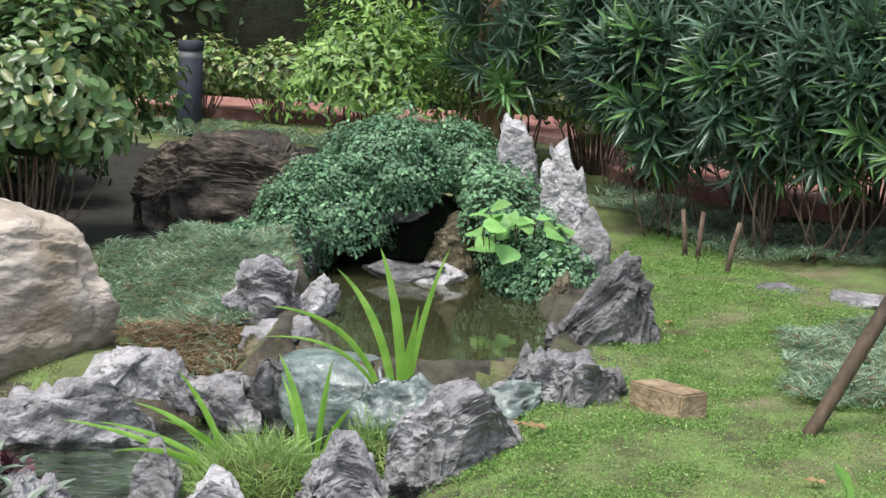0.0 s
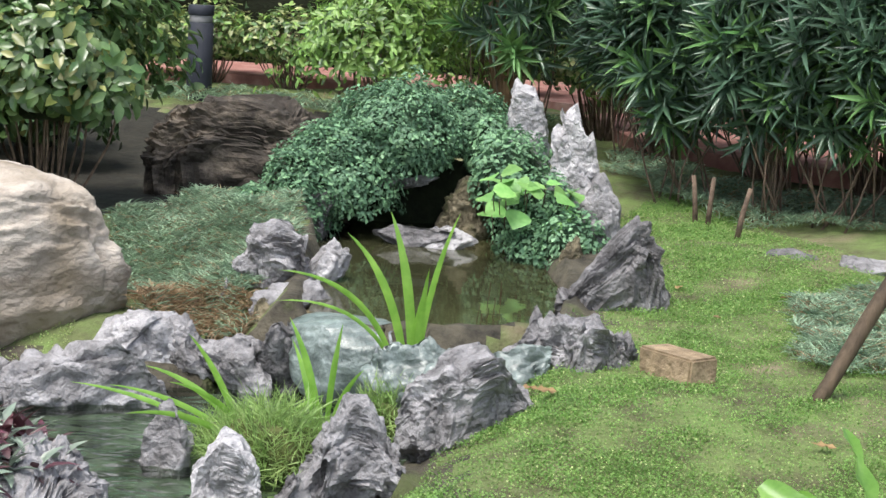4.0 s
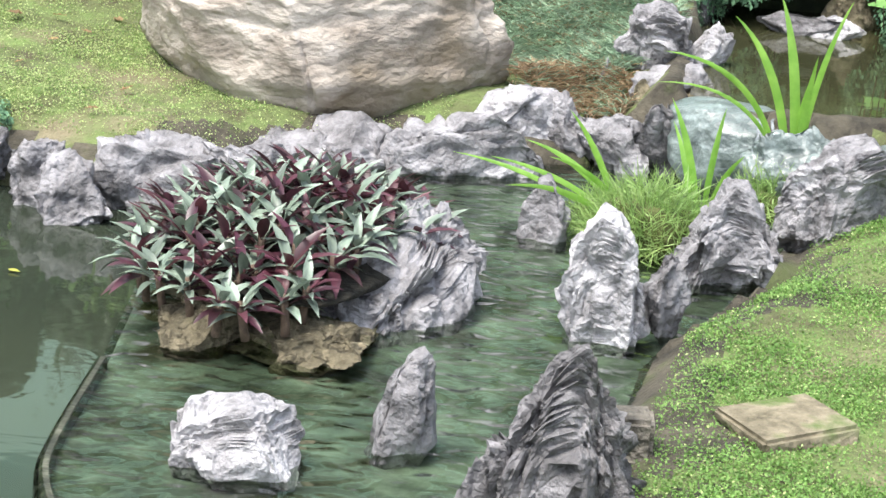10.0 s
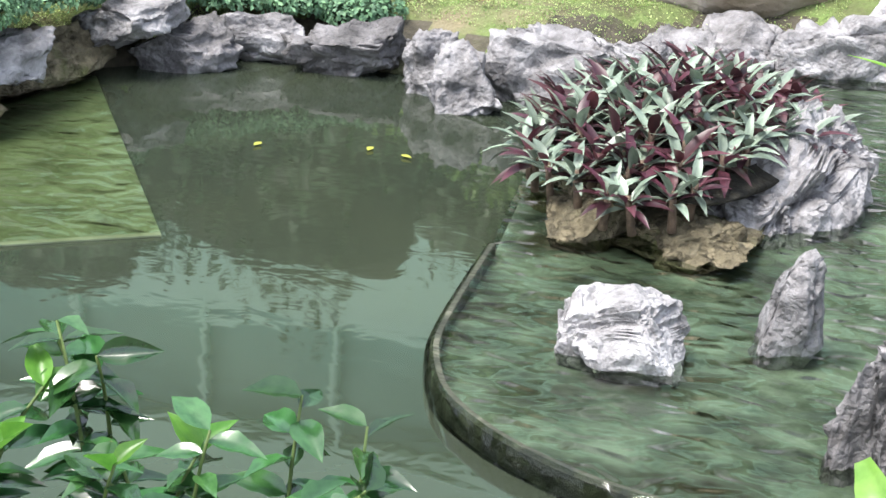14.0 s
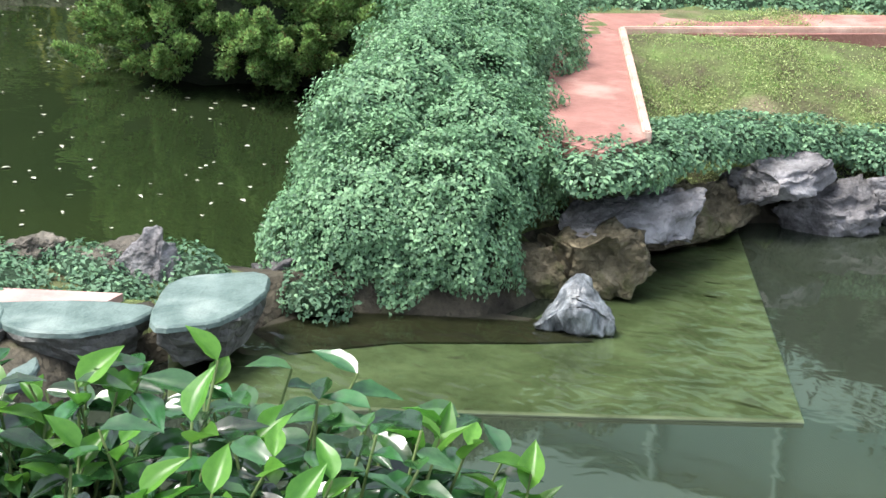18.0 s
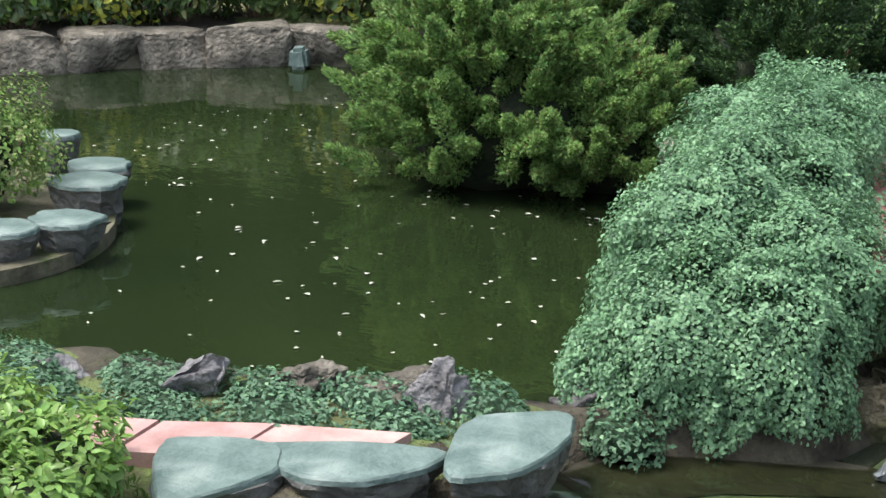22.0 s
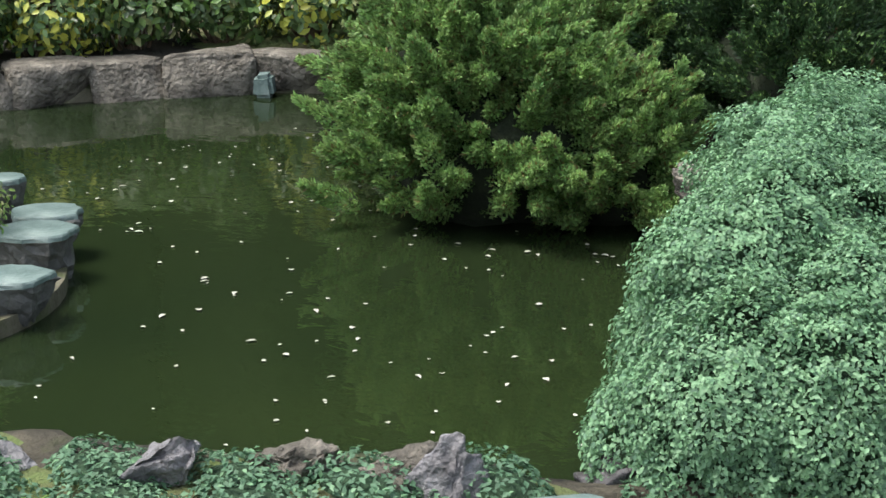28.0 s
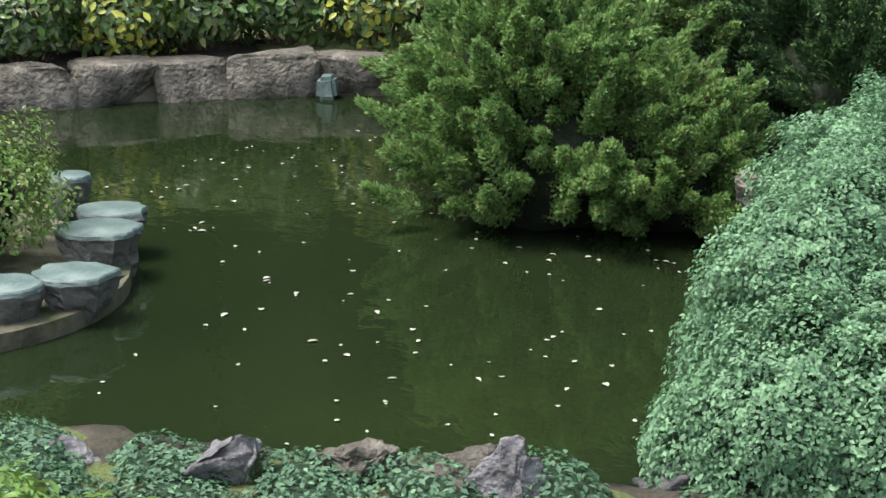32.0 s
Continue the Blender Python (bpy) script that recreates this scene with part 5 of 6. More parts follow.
creeper("bank_creeper", [(-4.62, 4.0, 0.06, 0.17, 0.12, 0.085), (-4.85, 3.78, 0.06, 0.2, 0.12, 0.075), (-5.1, 3.6, 0.05, 0.2, 0.12, 0.075), (-5.4, 3.4, 0.05, 0.22, 0.12, 0.075), (-5.75, 3.15, 0.05, 0.25, 0.18, 0.085), (-4.33, 4.25, 0.0, 0.14, 0.1, 0.075), (-4.68, 3.75, 0.06, 0.18, 0.13, 0.05), (-4.95, 3.52, 0.06, 0.2, 0.13, 0.06), (-5.2, 3.3, 0.06, 0.2, 0.13, 0.05), (-5.48, 3.08, 0.06, 0.2, 0.14, 0.06)], 9000, 0.02,
        [(L_IVY, 0.9), (L_IVY2, 0.1)], "trailing creeper between rocks on the pond bank", 90)

# round leaves
r = np.random.default_rng(12)
e = empty("round_leaf_plant", (0.36, 9.62, 0.4), 0, "pale green plant with broad round leaves among the vines", "plant")
n = 26
pos = np.stack([r.uniform(-0.22, 0.25, n), r.uniform(-0.35, 0.05, n), r.uniform(0.1, 0.33, n)], -1)
pos[:, 2] -= 0.25 * (pos[:, 0] + 0.1)
leaf_parts("leaf", pos, np.stack([r.normal(size=n), r.normal(size=n) - 0.5, r.normal(size=n) * 0.2], -1), np.stack([r.normal(size=n) * 0.3, r.normal(size=n) * 0.3 - 0.6, np.ones(n)], -1), r.uniform(0.08, 0.13, n), r.uniform(0.09, 0.14, n), [leaf_data("round_leaf", ovate(9, 0.12, 0.16, 0.06), L_ROUND)], e)
stems_of([([p * (0.9, 0.9, 1) + (0, 0.12, -0.12), p * 0.97 + (0, 0.04, -0.03), p], [0.003, 0.003, 0.002]) for p in pos], TWIG, e, "leaf_stalk")


def iris(x, y, z, blades, label, mat=L_IRIS):
    """Sword leaves in a fan: each by heading, tilt, length, droop and width."""
    e = empty("iris_plant", (x, y, z), 0, label, "water plant", "irises in the cascade")
    for i, (a, tilt, ln, droop, wd) in enumerate(blades):
        u = np.linspace(0, 1, 15)
        out_ = ln * (math.sin(tilt) * u + 0.55 * droop * u ** 2.4)
        c = np.stack([math.cos(a) * out_, math.sin(a) * out_, ln * (math.cos(tilt) * u - 0.4 * droop * u ** 3) - 0.04], -1) + (0.022 * math.sin(i * 2.4), 0.02 * math.cos(i * 2.4), 0)
        t_ = unit(np.gradient(c, axis=0))
        side = unit(np.cross(t_, (0.5 * math.sin(i * 2.1), -1, 0.25)))
        wide = 0.5 * wd * np.minimum(1, 0.45 + 1.6 * u) * np.minimum(1, 2.6 * (1 - u)) ** 0.75
        fold = np.cross(side, t_)
        v = np.stack([c - side * wide[:, None], c + fold * wide[:, None] * 0.25, c + side * wide[:, None]], 1).reshape(-1, 3)
        f = [(k * 3 + m, k * 3 + m + 1, k * 3 + m + 4, k * 3 + m + 3) for k in range(14) for m in (0, 1)]
        mesh_ob("blade", v, f, mat, e)
    return e


iris(-0.13, 7.4, 0.12, [(3.1, 0.12, 0.76, 0.4, 0.032), (3.0, 0.02, 0.8, 0.22, 0.040), (3.2, 0.22, 0.74, 0.8, 0.024), (0.1, 0.08, 0.8, 0.2, 0.023), (0.2, 0.05, 0.45, 0.1, 0.025), (3.0, 0.3, 0.62, 1.0, 0.016), (-1.2, 0.08, 0.58, 0.2, 0.029)], "tall bright iris with arching blades at the cascade")
iris(-0.66, 6.85, 0.04, [(3.0, 0.65, 0.46, 0.5, 0.024), (3.3, 0.9, 0.52, 0.4, 0.020), (2.9, 0.35, 0.48, 0.25, 0.026), (0.3, 0.6, 0.3, 0.4, 0.020), (-2.4, 0.9, 0.5, 0.5, 0.022), (-1.5, 0.6, 0.45, 0.7, 0.024), (3.6, 0.55, 0.42, 0.5, 0.020), (3.1, 1.05, 0.6, 0.35, 0.019)], "low spreading iris clump in the stream")
iris(-0.42, 6.9, 0.08, [(2.9, 0.18, 0.48, 0.2, 0.026), (0.2, 0.05, 0.45, 0.1, 0.024), (2.2, 0.3, 0.4, 0.3, 0.022), (-0.6, 0.3, 0.34, 0.3, 0.020)], "upright iris shoots in the stream")
r = np.random.default_rng(21)
for x, y, s_, n in ((-0.56, 6.65, 0.24, 4200), (-0.72, 6.8, 0.16, 1700), (-0.2, 7.22, 0.17, 2300)):
    e = empty("sedge_clump", (x, y, 0.0), 0, "pale green tangled sedge clump growing in the stream", "water plant", "sedge clumps")
    d = unit(r.normal(size=(n, 3)))
    d[:, 2] = abs(d[:, 2])
    pos = d * (s_, s_ * 0.8, s_ * 1.0) * r.uniform(0.2, 1, (n, 1))
    leaves("tangle", pos, d + r.normal(size=(n, 3)) * 0.9 + (0, 0, 0.2), r.normal(size=(n, 3)), r.uniform(0.04, 0.12, n), 0.0045, THREAD, L_SEDGE, e)
    v, f = stone_mesh(s_ * 1.5, s_ * 1.2, s_ * 0.7, 400, "boulder", 3)
    mesh_ob("root_mat", v, f, material("root_mat_green", (0.05, 0.06, 0.02), (0.14, 0.16, 0.05), 20, 0.9, 0.6, 60), e, "dull green root mat")


def tufts(name, poly, n, length, mat, label, seed, flatten=0.55, z_off=0.0, width=0.006, cat="grass"):
    """Grass-like cover over an area of ground."""
    r = np.random.default_rng(seed)
    p = np.asarray(poly)
    x, y = r.uniform(p[:, 0].min(), p[:, 0].max(), n * 3), r.uniform(p[:, 1].min(), p[:, 1].max(), n * 3)
    k = np.where(inside(poly, x, y) > 0.1 * np.abs(np.sin(x * 9.3 + 2 * np.sin(y * 7.1))) * r.random(len(x)) ** 0.5)[0][:n]
    x, y = x[k], y[k]
    n = len(k)
    a = r.uniform(0, 6.28, n)
    way = np.stack([np.cos(a) * flatten, np.sin(a) * flatten, r.uniform(0.35, 1, n)], -1)
    up = np.stack([-np.cos(a), -np.sin(a), np.full(n, 0.6)], -1)
    s = length * r.uniform(0.6, 1.25, n)
    hump = 0.03 * (1 + np.sin(x * 11) * np.sin(y * 9))
    return tagged(leaves(name, np.stack([x, y, ground_z(x, y) + z_off + hump], -1), way, up, s, width, blade(3, 0.45), mat), label, cat, kind="stuff")


M_MONDO = [(L_MONDO, 0.9), (L_DRY, 0.1)]
tufts("mondo_grass", [(-1.55, 8.35), (-0.85, 8.3), (-0.65, 8.9), (-0.75, 9.7), (-1.2, 9.8), (-1.6, 9.2)], 15000, 0.07, M_MONDO, "dense blue-green dwarf grass beside the boulder", 1)
tufts("dry_grass", [(-1.35, 8.0), (-0.8, 7.95), (-0.8, 8.4), (-1.3, 8.5)], 1600, 0.09, [(L_DRY, 0.8), (L_MONDO, 0.2)], "dry straw-coloured grass edge", 2)
tufts("mondo_grass", [(1.3, 7.3), (1.9, 7.1), (2.0, 8.6), (1.5, 8.6)], 9000, 0.07, [(L_MONDO, 0.85), (L_DRY, 0.15)], "dwarf grass clump on the lawn's edge", 3)
tufts("mondo_grass", [(0.85, 11.3), (1.5, 10.0), (2.6, 9.6), (2.8, 10.6), (1.6, 11.2), (1.0, 12.2)], 7000, 0.085, M_MONDO, "dark dwarf grass under the shrubs", 4)
tufts("mondo_grass", [(0.35, 5.0), (0.8, 4.9), (0.9, 5.4), (0.45, 5.5)], 3600, 0.065, M_MONDO, "dwarf grass clump on the near lawn", 5)
tufts("mondo_grass", [(-2.2, 13.6), (0.6, 13.2), (0.7, 13.8), (-2.2, 14.3)], 2600, 0.12, M_MONDO, "dark dwarf grass before the hedge", 6)


def lawn_cover(name, poly, n, label, seed, size=0.009, mats=((L_LAWN, 0.93), (L_LAWN_PALE, 0.07))):
    r = np.random.default_rng(seed)
    p = np.asarray(poly)
    x, y = r.uniform(p[:, 0].min(), p[:, 0].max(), n * 3), r.uniform(p[:, 1].min(), p[:, 1].max(), n * 3)
    patch = np.sin(x * 5.1 + 2 * np.sin(y * 3.3)) * np.sin(y * 4.7 + 1.7 * np.sin(x * 2.9)) + 0.5 * np.sin(x * 13 + y * 7) * np.sin(y * 15 - x * 5)
    ok = (inside(poly, x, y) > 0) & (r.random(len(x)) < 0.18 + 0.82 * np.clip(patch * 1.1 + 0.35, 0, 1))
    for pond in (INNER, OUTER, UPPER, BIG):
        ok &= inside(pond, x, y) < -0.06
    k = np.where(ok)[0][:n]
    x, y = x[k], y[k]
    n = len(k)
    way = r.normal(size=(n, 3)) + (0, 0, 0.35)
    up = r.normal(size=(n, 3)) * 0.4 + (0, 0, 1)
    s = size * r.uniform(0.5, 1.3, n)
    return tagged(leaves(name, np.stack([x, y, ground_z(x, y) + r.uniform(0.002, 0.018, n)], -1), way, up, s, s * 0.7, SMALL, list(mats)), label, "lawn", kind="stuff")


lawn_cover("lawn_herbs", [(-0.5, 4.2), (0.2, 3.6), (1.4, 4.0), (2.0, 6.5), (2.0, 9.2), (1.2, 11), (0.8, 10.0), (0.7, 8.3), (0.0, 6.7), (-0.3, 6.1), (-0.5, 5.2)], 270000, "bright green low herbs covering the lawn", 1)
lawn_cover("lawn_herbs", [(-3.6, 7.0), (-2.4, 6.9), (-1.5, 7.2), (-1.5, 8.2), (-2.6, 9.4), (-4.2, 9.5), (-4.7, 8.0), (-4.93, 6.78), (-3.9, 5.45), (-3.75, 5.9)], 110000, "yellow-green low herbs on the lawn by the boulder", 2, mats=((L_LAWN_PALE, 0.75), (L_LAWN, 0.25)))

# junipers and dark shrubs over the large pond
def juniper(x, y, z, radii, clumps, seed, label, mats):
    """Spreading branches, each ending in an uneven feathery clump."""
    r = np.random.default_rng(seed)
    e = empty("juniper", (x, y, z), 0, label, "juniper", "junipers over the pond")
    d = unit(r.normal(size=(clumps * 4, 3)) + (0, 0, 0.25))
    d = d[d[:, 2] > -0.6][:clumps]
    bump = 1 + 0.3 * vnoise(d * 1.9, seed, 2)
    tips = d * (bump * r.uniform(0.6, 0.98, len(d)))[:, None] * radii + (0, 0, radii[2] * 0.6)
    P, W = [], []
    for t_, q in zip(tips, d):
        m = int(r.uniform(520, 820))
        grow = unit(q * (1, 1, 0.5) + (0, 0, 0.5) + r.normal(size=3) * 0.22)
        ln = r.uniform(0.18, 0.36)
        u = r.random((m, 1)) ** 0.8
        ring = r.normal(size=(m, 3))
        ring = unit(ring - grow * (ring @ grow)[:, None])
        wide = 0.058 * (1 - u) ** 0.6 * np.sin(np.clip(u * 5, 0, 1.57)) + 0.006
        P.append(t_ + grow * (u - 0.6) * ln + ring * wide * r.random((m, 1)) ** 0.5)
        W.append(grow * 1.2 + ring * (0.9 - 0.5 * u) + r.normal(size=(m, 3)) * 0.35)
    P, W = np.concatenate(P), np.concatenate(W)
    leaves("spray_cover", P, W, r.normal(size=P.shape), r.uniform(0.012, 0.026, len(P)), 0.011, THREAD, mats, e)
    # near-black core paints the shade between the sprays
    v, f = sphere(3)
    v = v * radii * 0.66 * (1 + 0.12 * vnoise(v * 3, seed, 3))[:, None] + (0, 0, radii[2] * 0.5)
    mesh_ob("shade_core", v, f, DARK_CORE, e, "dark core standing in for shade inside the juniper")
    stems_of([([(0, 0, -0.3), q * 0.4 * radii + (0, 0, 0.2), t_], [0.04, 0.02, 0.008]) for t_, q in list(zip(tips, d))[:14]], BARK, e, "branch")
    return e


JM = [(L_JUNIPER, 0.93), (L_JUNIPER2, 0.07)]
# shaded copy of JM: mostly dark leaves put the shade into the colour
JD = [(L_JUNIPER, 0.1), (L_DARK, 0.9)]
juniper(-6.8, 6.14, 0.0, np.array((0.76, 0.62, 0.55)), 300, 1, "wide green juniper hanging low over the pond", JM)
juniper(-6.88, 6.12, 0.28, np.array((0.6, 0.5, 0.45)), 220, 4, "green juniper filling the middle of the spread", JM)
juniper(-7.15, 6.65, 0.35, np.array((0.6, 0.5, 0.5)), 190, 2, "green juniper rising behind the low one", JM)
juniper(-6.35, 6.35, 0.02, np.array((0.42, 0.4, 0.36)), 120, 3, "lower spread of juniper near the creeper mound", JM)
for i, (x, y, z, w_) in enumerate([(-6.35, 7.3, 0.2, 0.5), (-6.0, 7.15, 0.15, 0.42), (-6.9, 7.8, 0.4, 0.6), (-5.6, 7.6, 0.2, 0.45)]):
    juniper(x, y, z, np.array((w_, 0.42, 0.45)), 110, 5 + i, "dark juniper with shade in its leaf colour, behind the low one", JD)
# dark-leaved filler, added to hide the undersides of the trees behind
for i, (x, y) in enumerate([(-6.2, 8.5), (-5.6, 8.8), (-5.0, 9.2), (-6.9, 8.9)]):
    shrub("dark_shrub", x, y, gz(x, y), (0.5, 0.45, 0.42), 1700, 0.06, [(L_DARK, 0.7), (L_SHRUB, 0.3)], "dark green filler shrub added beyond the red path", 190 + i, stems=8, lift=0.45)
# far hedge beyond the wall
MIX_FAR = [(L_SHRUB, 0.7), (L_VARIEG, 0.12), (L_YELLOW, 0.18)]
for i, (x, y) in enumerate([(-10.75, 5.0), (-10.65, 5.5), (-10.5, 5.95), (-10.35, 6.4), (-10.2, 6.85), (-9.95, 7.25), (-9.6, 7.6), (-9.2, 7.85), (-8.7, 8.05), (-8.2, 8.2)]):
    shrub("pondside_bush", x, y, gz(x, y), (0.4, 0.4, 0.34), 1900, 0.055, MIX_FAR if i % 3 else [(L_YELLOW2, 0.4), (L_SHRUB, 0.6)], "mixed green and golden bush behind the edging wall", 140 + i, stems=14, lift=0.3, core=False, low=-0.85, group="bushes behind the wall", inner=0.5)
tagged(flat("soil_bed", [(-10.45, 4.6), (-10.3, 5.5), (-9.95, 6.3), (-9.5, 7.15), (-8.9, 7.5), (-7.6, 7.7), (-8.2, 9.0), (-11, 8.2), (-12.4, 5.0)], gz(-10.4, 6.0) + 0.03, SOIL_SHADE, 0.2), "dark planting soil behind the edging wall", "soil", kind="structure")
shrub("clipped_bush", -7.5, 3.98, 0.06, (0.36, 0.34, 0.34), 5500, 0.022, [(L_YELLOW, 0.7), (L_VARIEG, 0.3)], "clipped yellow-green bush on the pond island", 160, stems=6, lift=0.22)
for i, (x, y, w_, h_) in enumerate([(-4.82, 2.72, 0.24, 0.15), (-5.1, 2.72, 0.26, 0.17), (-4.66, 2.5, 0.22, 0.14), (-4.95, 2.45, 0.26, 0.16)]):
    shrub("bright_bush", x, y, 0.03, (w_, w_, h_), 1500, 0.034, [(L_YELLOW, 0.7), (L_LAWN, 0.3)], "bright yellow-green low bush by the pink pavement", 161 + i, stems=5, lift=0.13, rough=0.3, lumps=14, group="bushes by the pavement")
for i, (x, y) in enumerate([(-2.75, 8.35), (-3.35, 9.0), (-4.0, 9.6)]):
    shrub("twiggy_shrub", x, y, gz(x, y), (0.4, 0.35, 0.35), 500, 0.055, [(L_YELLOW, 0.5), (L_SHRUB, 0.5)], "sparse shrub with bare twisting stems on the lawn", 170 + i, stems=14, lift=0.5, core=False, low=-0.3, inner=0.4)

# foreground plants
FORE_OLD = [leaf_data("glossy_leaf", ovate(7, 0.12, 0.22, 0.05), L_FORE), leaf_data("glossy_leaf", ovate(7, 0.22, 0.15, 0.04), L_FORE), leaf_data("glossy_leaf", ovate(7, 0.05, 0.3, 0.05), L_FORE)]
FORE_YOUNG = [leaf_data("young_leaf", ovate(7, 0.1, 0.4, 0.04), L_FORE_NEW), leaf_data("young_leaf", ovate(7, 0.2, 0.3, 0.04), L_FORE_NEW)]


def fore_plant(x, y, z, h, n, seed, label, spread_=0.3):
    """Arching shoots with leaves in alternate pairs, the youngest at the tips."""
    r = np.random.default_rng(seed)
    e = empty("leafy_plant", (x, y, z), 0, label, "plant", "leafy plants before the lower pond")
    st, P, W, U, tipP, tipW, tipU = [], [], [], [], [], [], []
    for k in range(n):
        a, q = r.uniform(0, 6.28), r.uniform(0.15, 1)
        top = np.array((math.cos(a) * spread_ * q, math.sin(a) * spread_ * q, h * r.uniform(0.78, 1.08) * (1 - 0.12 * q)))
        foot = np.array((top[0] * 0.2, top[1] * 0.2, -0.05))
        u = np.linspace(0, 1, 8)[:, None]
        bend = r.normal(size=3) * 0.025
        arch = np.array((math.cos(a), math.sin(a), 0)) * 0.05
        pts = foot * (1 - u) + top * u + np.sin(u * 3.1) * bend + arch * u ** 3
        st.append((pts, np.linspace(0.006, 0.0025, 8)))
        young = r.random() < 0.3
        for j in range(15):
            s = 0.32 + 0.68 * j / 14
            c = foot * (1 - s) + top * s + math.sin(s * 3.1) * bend + arch * s ** 3
            b = a + j * 2.4 + r.normal() * 0.3
            w = np.array((math.cos(b), math.sin(b), r.uniform(-0.3, 0.35)))
            up = np.array((0.15 + r.normal() * 0.3, -0.2 + r.normal() * 0.3, 1.0))
            if young and j > 12:
                tipP.append(c), tipW.append(w * (0.8, 0.8, 1) + (0, 0, 0.7)), tipU.append(up - w * 0.5)
            else:
                P.append(c), W.append(w), U.append(up)
    ln = r.uniform(0.07, 0.118, len(P))
    leaf_parts("leaf", P, W, U, ln, ln * r.uniform(0.4, 0.52, len(P)), FORE_OLD, e)
    if tipP:
        ln = r.uniform(0.06, 0.105, len(tipP))
        leaf_parts("young_leaf", tipP, tipW, tipU, ln, ln * 0.5, FORE_YOUNG, e)
    stems_of(st, HERB_STEM, e)
    return e


FP = "leafy plant with glossy green leaves before the pond"
for i in range(16):
    deg = 37.5 + 1.75 * i
    a_ = radians(deg)
    far = 2.85 + 0.2 * (i % 3 - 1)
    tall = 0.48 + 0.24 * min(1.0, max(0.0, (deg - 38) / 9)) + 0.045 * (i * 5 % 3 - 1)
    fore_plant(-0.3 - far * math.sin(a_), 0.15 + far * math.cos(a_), 0.15, tall, 15, 500 + i, FP, 0.2)
for i, (x, y, h_, n) in enumerate([(-1.68, 2.68, 0.44, 3), (-1.36, 2.72, 0.31, 5), (-1.52, 2.55, 0.36, 5), (-1.85, 2.5, 0.36, 4)]):
    fore_plant(x, y, 0.15, h_, n, 530 + i, FP, 0.13)


def fern(x, y, z, fronds, label, seed):
    r = np.random.default_rng(seed)
    e = empty("birdsnest_fern", (x, y, z), 0, label, "fern", "bird's nest ferns")
    for a, tilt, ln, wd, droop in fronds:
        segs = 14
        way = np.array((math.cos(a) * math.sin(tilt), math.sin(a) * math.sin(tilt), math.cos(tilt)))
        up = np.array((-math.cos(a) * math.cos(tilt), -math.sin(a) * math.cos(tilt), math.sin(tilt)))
        side = np.cross(up, way)
        twist = 0.9 if up[1] * math.cos(0.9) - side[1] * math.sin(0.9) < up[1] * math.cos(0.9) + side[1] * math.sin(0.9) else -0.9
        side, up = side * math.cos(twist) + up * math.sin(twist), up * math.cos(twist) - side * math.sin(twist)
        v, f = [], []
        for k in range(segs + 1):
            u = k / segs
            w = wd * 0.5 * min(1, (u + 0.05) * 2.2) * (max(0.02, 1 - u) ** 0.35)
            c = way * ln * u * (1 - 0.3 * droop * u) - up * (-1) * (-droop) * ln * u * u
            for s in (-1, -0.5, 0, 0.5, 1):
                wave = 0.011 * math.sin(k * 1.7 + s * 1.3) * abs(s)
                v.append(c + side * s * w + up * (0.35 * w * abs(s) + wave))
        for k in range(segs):
            for j in range(4):
                q = k * 5 + j
                f.append((q, q + 1, q + 6, q + 5))
        mesh_ob("frond", np.array(v), f, L_FERN, e)
    return e


fern(1.2, 5.25, 0.14, [(2.75, 0.85, 0.44, 0.17, 0.2), (2.3, 0.95, 0.42, 0.15, 0.25), (3.05, 1.0, 0.4, 0.15, 0.35), (0.8, 0.7, 0.5, 0.14, 0.3), (-0.5, 0.8, 0.45, 0.14, 0.3), (3.4, 1.0, 0.42, 0.12, 0.25), (4.4, 0.9, 0.45, 0.14, 0.3), (1.5, 0.5, 0.5, 0.13, 0.2)], "bright green bird's nest fern on the lawn", 1)
fern(-0.36, 3.16, 0.08, [(2.6, 0.75, 0.4, 0.12, 0.3), (1.9, 0.6, 0.4, 0.13, 0.35), (3.0, 0.95, 0.36, 0.12, 0.3), (1.2, 0.6, 0.4, 0.13, 0.3), (0.6, 0.8, 0.4, 0.12, 0.3), (-0.8, 0.8, 0.4, 0.12, 0.3), (4.0, 0.9, 0.34, 0.12, 0.3)], "bright green bird's nest fern near the ridged rock", 2)

# ---- fixtures and loose things ----
bo = empty("bollard_lamp", (-1.84, 13.9, 0.6), 0, "dark grey round garden bollard lamp beside the hedge", "lamp")
holder = None
for nm, z0, z1, ra, m_ in (("post", -0.05, 0.56, 0.09, BOLLARD), ("light_band", 0.56, 0.61, 0.082, STEEL), ("cap", 0.61, 0.68, 0.092, BOLLARD)):
    v, f = tube([(0, 0, z0), (0, 0, z0 + 0.004), (0, 0, z1 - 0.004), (0, 0, z1)], [ra * 0.97, ra, ra, ra * 0.94], 24)
    holder = mesh_ob(nm, v, f, m_, bo if holder is None else post_)
    post_ = holder if nm == "post" else post_
pv = empty("paver", (-0.04, 4.77, 0.09), 35, "square weathered stone paver sunk in the lawn", "paver")
part("paver_body", box_mesh(0.27, 0.24, 0.05, 0.01, 0.012, 4), PAVER, pv)
st_ = empty("leaning_stake", (1.25, 6.85, 0.2), 0, "dark weathered wooden stake leaning over the lawn", "stake")
v, f = tube([(0, 0, -0.05), (0.12, 0.05, 0.15), (0.26, 0.1, 0.4), (0.5, 0.2, 0.8)], [0.03, 0.028, 0.03, 0.03], 9)
mesh_ob("stake_body", v, f, STAKE, st_)
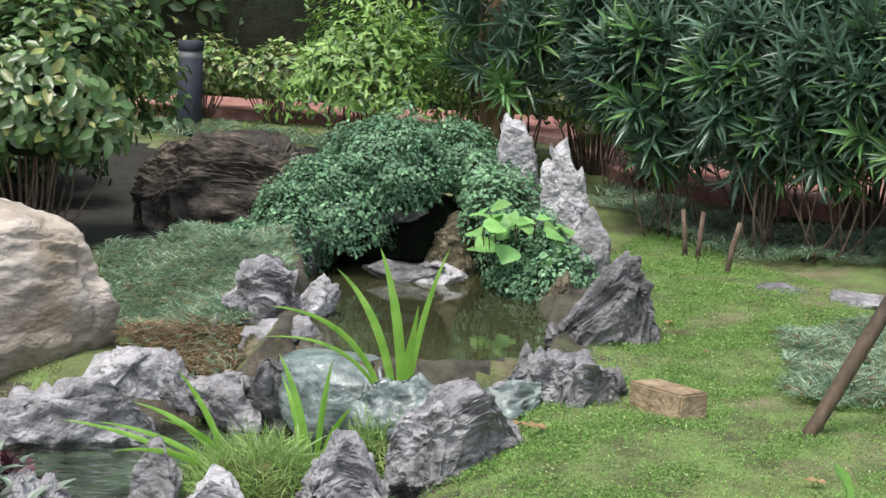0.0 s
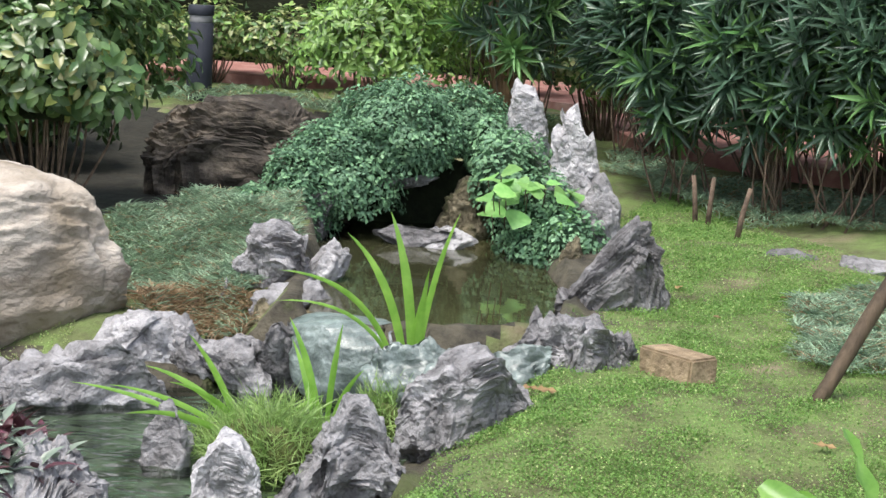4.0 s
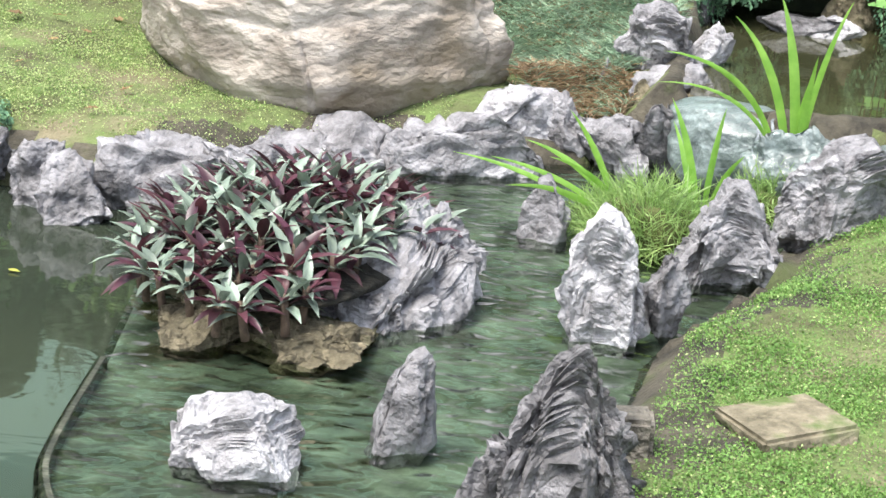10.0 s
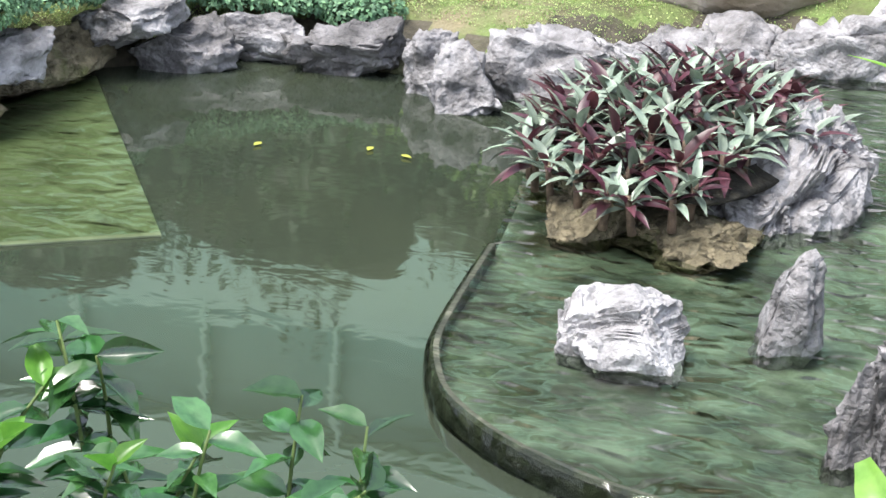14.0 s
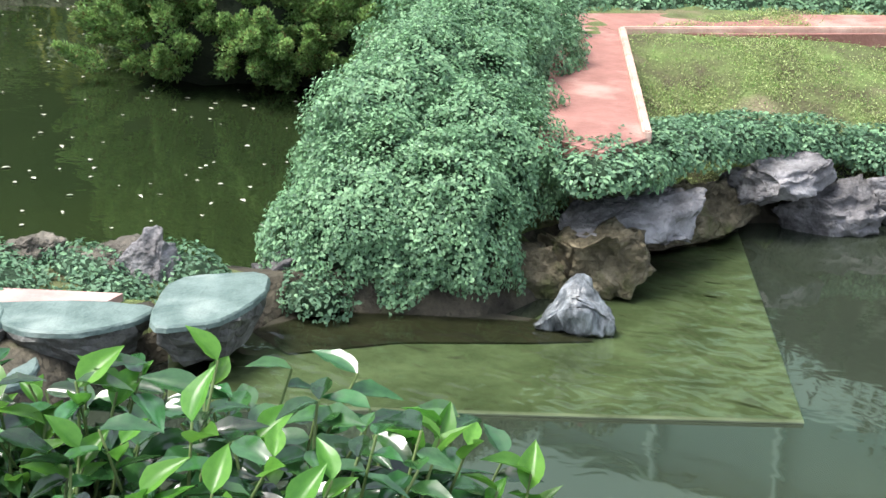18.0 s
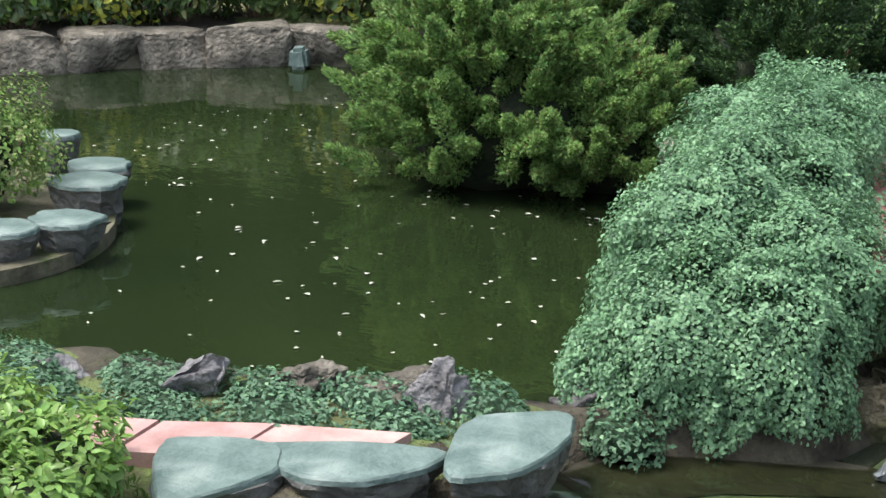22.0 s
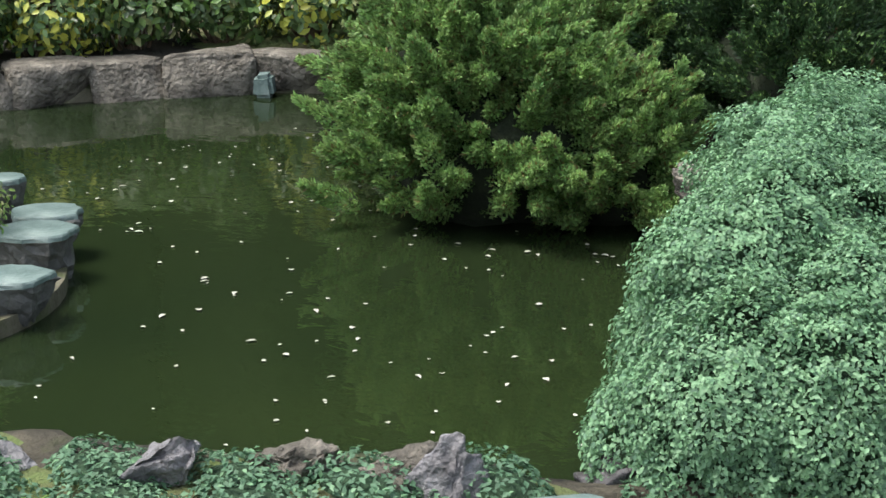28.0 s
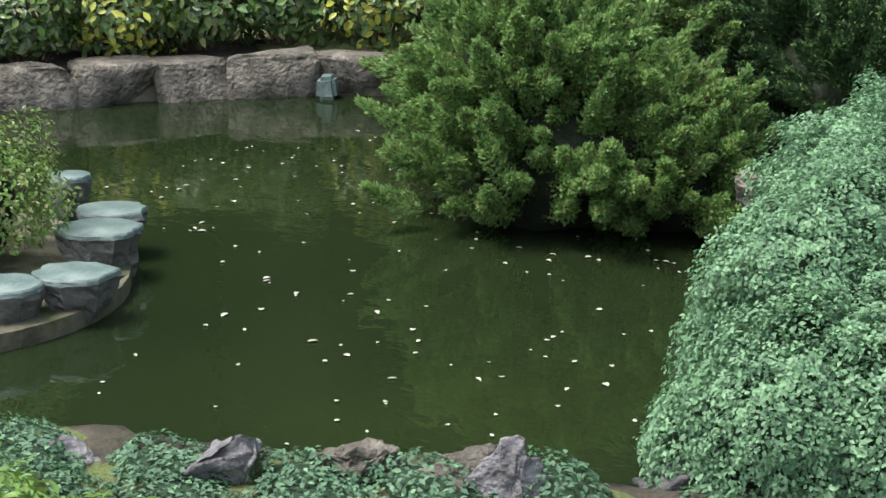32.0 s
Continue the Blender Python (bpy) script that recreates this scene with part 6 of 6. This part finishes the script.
for x, y, dx in ((1.42, 9.75, 0.06), (1.28, 10.2, -0.03), (1.33, 10.15, 0.02)):
    q = empty("cut_stem", (x, y, 0.4), 0, "bare cut stem standing at the lawn's edge", "stem", "cut stems")
    v, f = tube([(0, 0, -0.05), (dx * 0.5, 0, 0.15), (dx, 0, 0.28)], [0.016, 0.014, 0.012], 7)
    mesh_ob("stem_body", v, f, TWIG, q)
# pink path seen between hedge stems
tagged(flat("walkway", [(-5, 15.6), (-0.5, 15.4), (0.9, 14.2), (1.5, 16.4), (-5, 17.4)], 0.69, RED_PAVE, 0.1), "red paved walkway behind the hedge", "path", kind="structure")
tagged(flat("walkway", [(0.9, 14.19), (1.15, 12.6), (1.75, 11.7), (2.6, 11.0), (6, 10.4), (6, 12.6), (3.8, 14.0), (1.5, 16.39)], 0.62, RED_PAVE, 0.1), "red paved walkway behind the shrubs", "path", kind="structure")
r = np.random.default_rng(77)
n = 170
px_, py_ = r.uniform(-8.6, -4.7, n * 4), r.uniform(3.4, 6.6, n * 4)
k = np.where((inside(BIG, px_, py_) > 0.1) & (np.hypot(px_ + 7.5, py_ - 3.8) > 1.0))[0][:n]
a = r.uniform(0, 6.28, len(k))
tagged(leaves("floating_petals", np.stack([px_[k], py_[k], np.full(len(k), 0.005)], -1), np.stack([np.cos(a), np.sin(a), 0 * a], -1), np.tile((0, 0, 1.0), (len(k), 1)), 0.01 + 0.03 * r.random(len(k)) ** 2, 0.01 + 0.014 * r.random(len(k)), OVAL, PETAL), "pale petals and leaf bits floating on the pond", "debris", kind="stuff")

# fallen leaves
DEAD = [leaf_data("fallen_leaf", ovate(7, 0.06, 0.14, 0.12), L_DRY_ONE), leaf_data("fallen_leaf", ovate(7, -0.08, 0.12, 0.16), L_DRY_ONE)]
r = random.Random(31)
for i in range(26):
    x, y = (r.uniform(0.1, 1.5), r.uniform(4.3, 8.6)) if i < 18 else (r.uniform(-3.6, -2.6), r.uniform(7.0, 8.4))
    if max(float(inside(p_, np.array(x), np.array(y))) for p_ in (INNER, OUTER, UPPER, BIG)) > -0.3:
        continue
    e = empty("fallen_leaf", (x, y, gz(x, y) + 0.022), r.uniform(0, 360), "dry brown leaf lying on the lawn", "leaf", "fallen leaves on the lawn")
    s_ = r.uniform(0.05, 0.1)
    leaf_parts("leaf_blade", [(0, 0, 0)], [(1, 0, 0.08)], [(0.1, 0.2, 1)], s_, s_ * r.uniform(0.3, 0.5), [DEAD[i % 2]], e)
for x, y in ((-2.62, 5.75), (-2.95, 5.6), (-2.5, 5.72)):
    e = empty("floating_leaf", (x, y, -0.052), r.uniform(0, 360), "small yellow leaf floating on the lower pond", "leaf", "floating leaves")
    leaf_parts("leaf_blade", [(0, 0, 0)], [(1, 0, 0)], [(0, 0, 1)], 0.05, 0.025, [leaf_data("floating_leaf", ovate(5, 0.0, 0.05), L_YELLOW2)], e)

# building beyond the trees, seen mirrored in the lower pond
bl = empty("building", (-14.5, 27, 0.3), 8, "pale painted building with a darker glazed upper part behind the trees", "building")
part("lower_wall", box_mesh(30, 8, 8.3, 0.05), SIDING, bl)
o = part("glazed_band", box_mesh(30, 7.6, 1.75, 0.05), GLASS_DARK, bl, "darker glazed storey")
o.matrix_basis = pose(0, 0, 8.3)
for k in range(14):
    o = part("pilaster", box_mesh(0.1, 0.2, 1.75, 0.02), SIDING, bl)
    o.matrix_basis = pose(-13.5 + 2.05 * k, -3.9, 8.3)
o = part("upper_wall", box_mesh(30, 8, 5.5, 0.05), SIDING, bl)
o.matrix_basis = pose(0, 0, 10.05)
part("roof", box_mesh(30.6, 8.4, 0.2, 0.05), GLASS_DARK, bl).matrix_basis = pose(0, 0, 15.55)
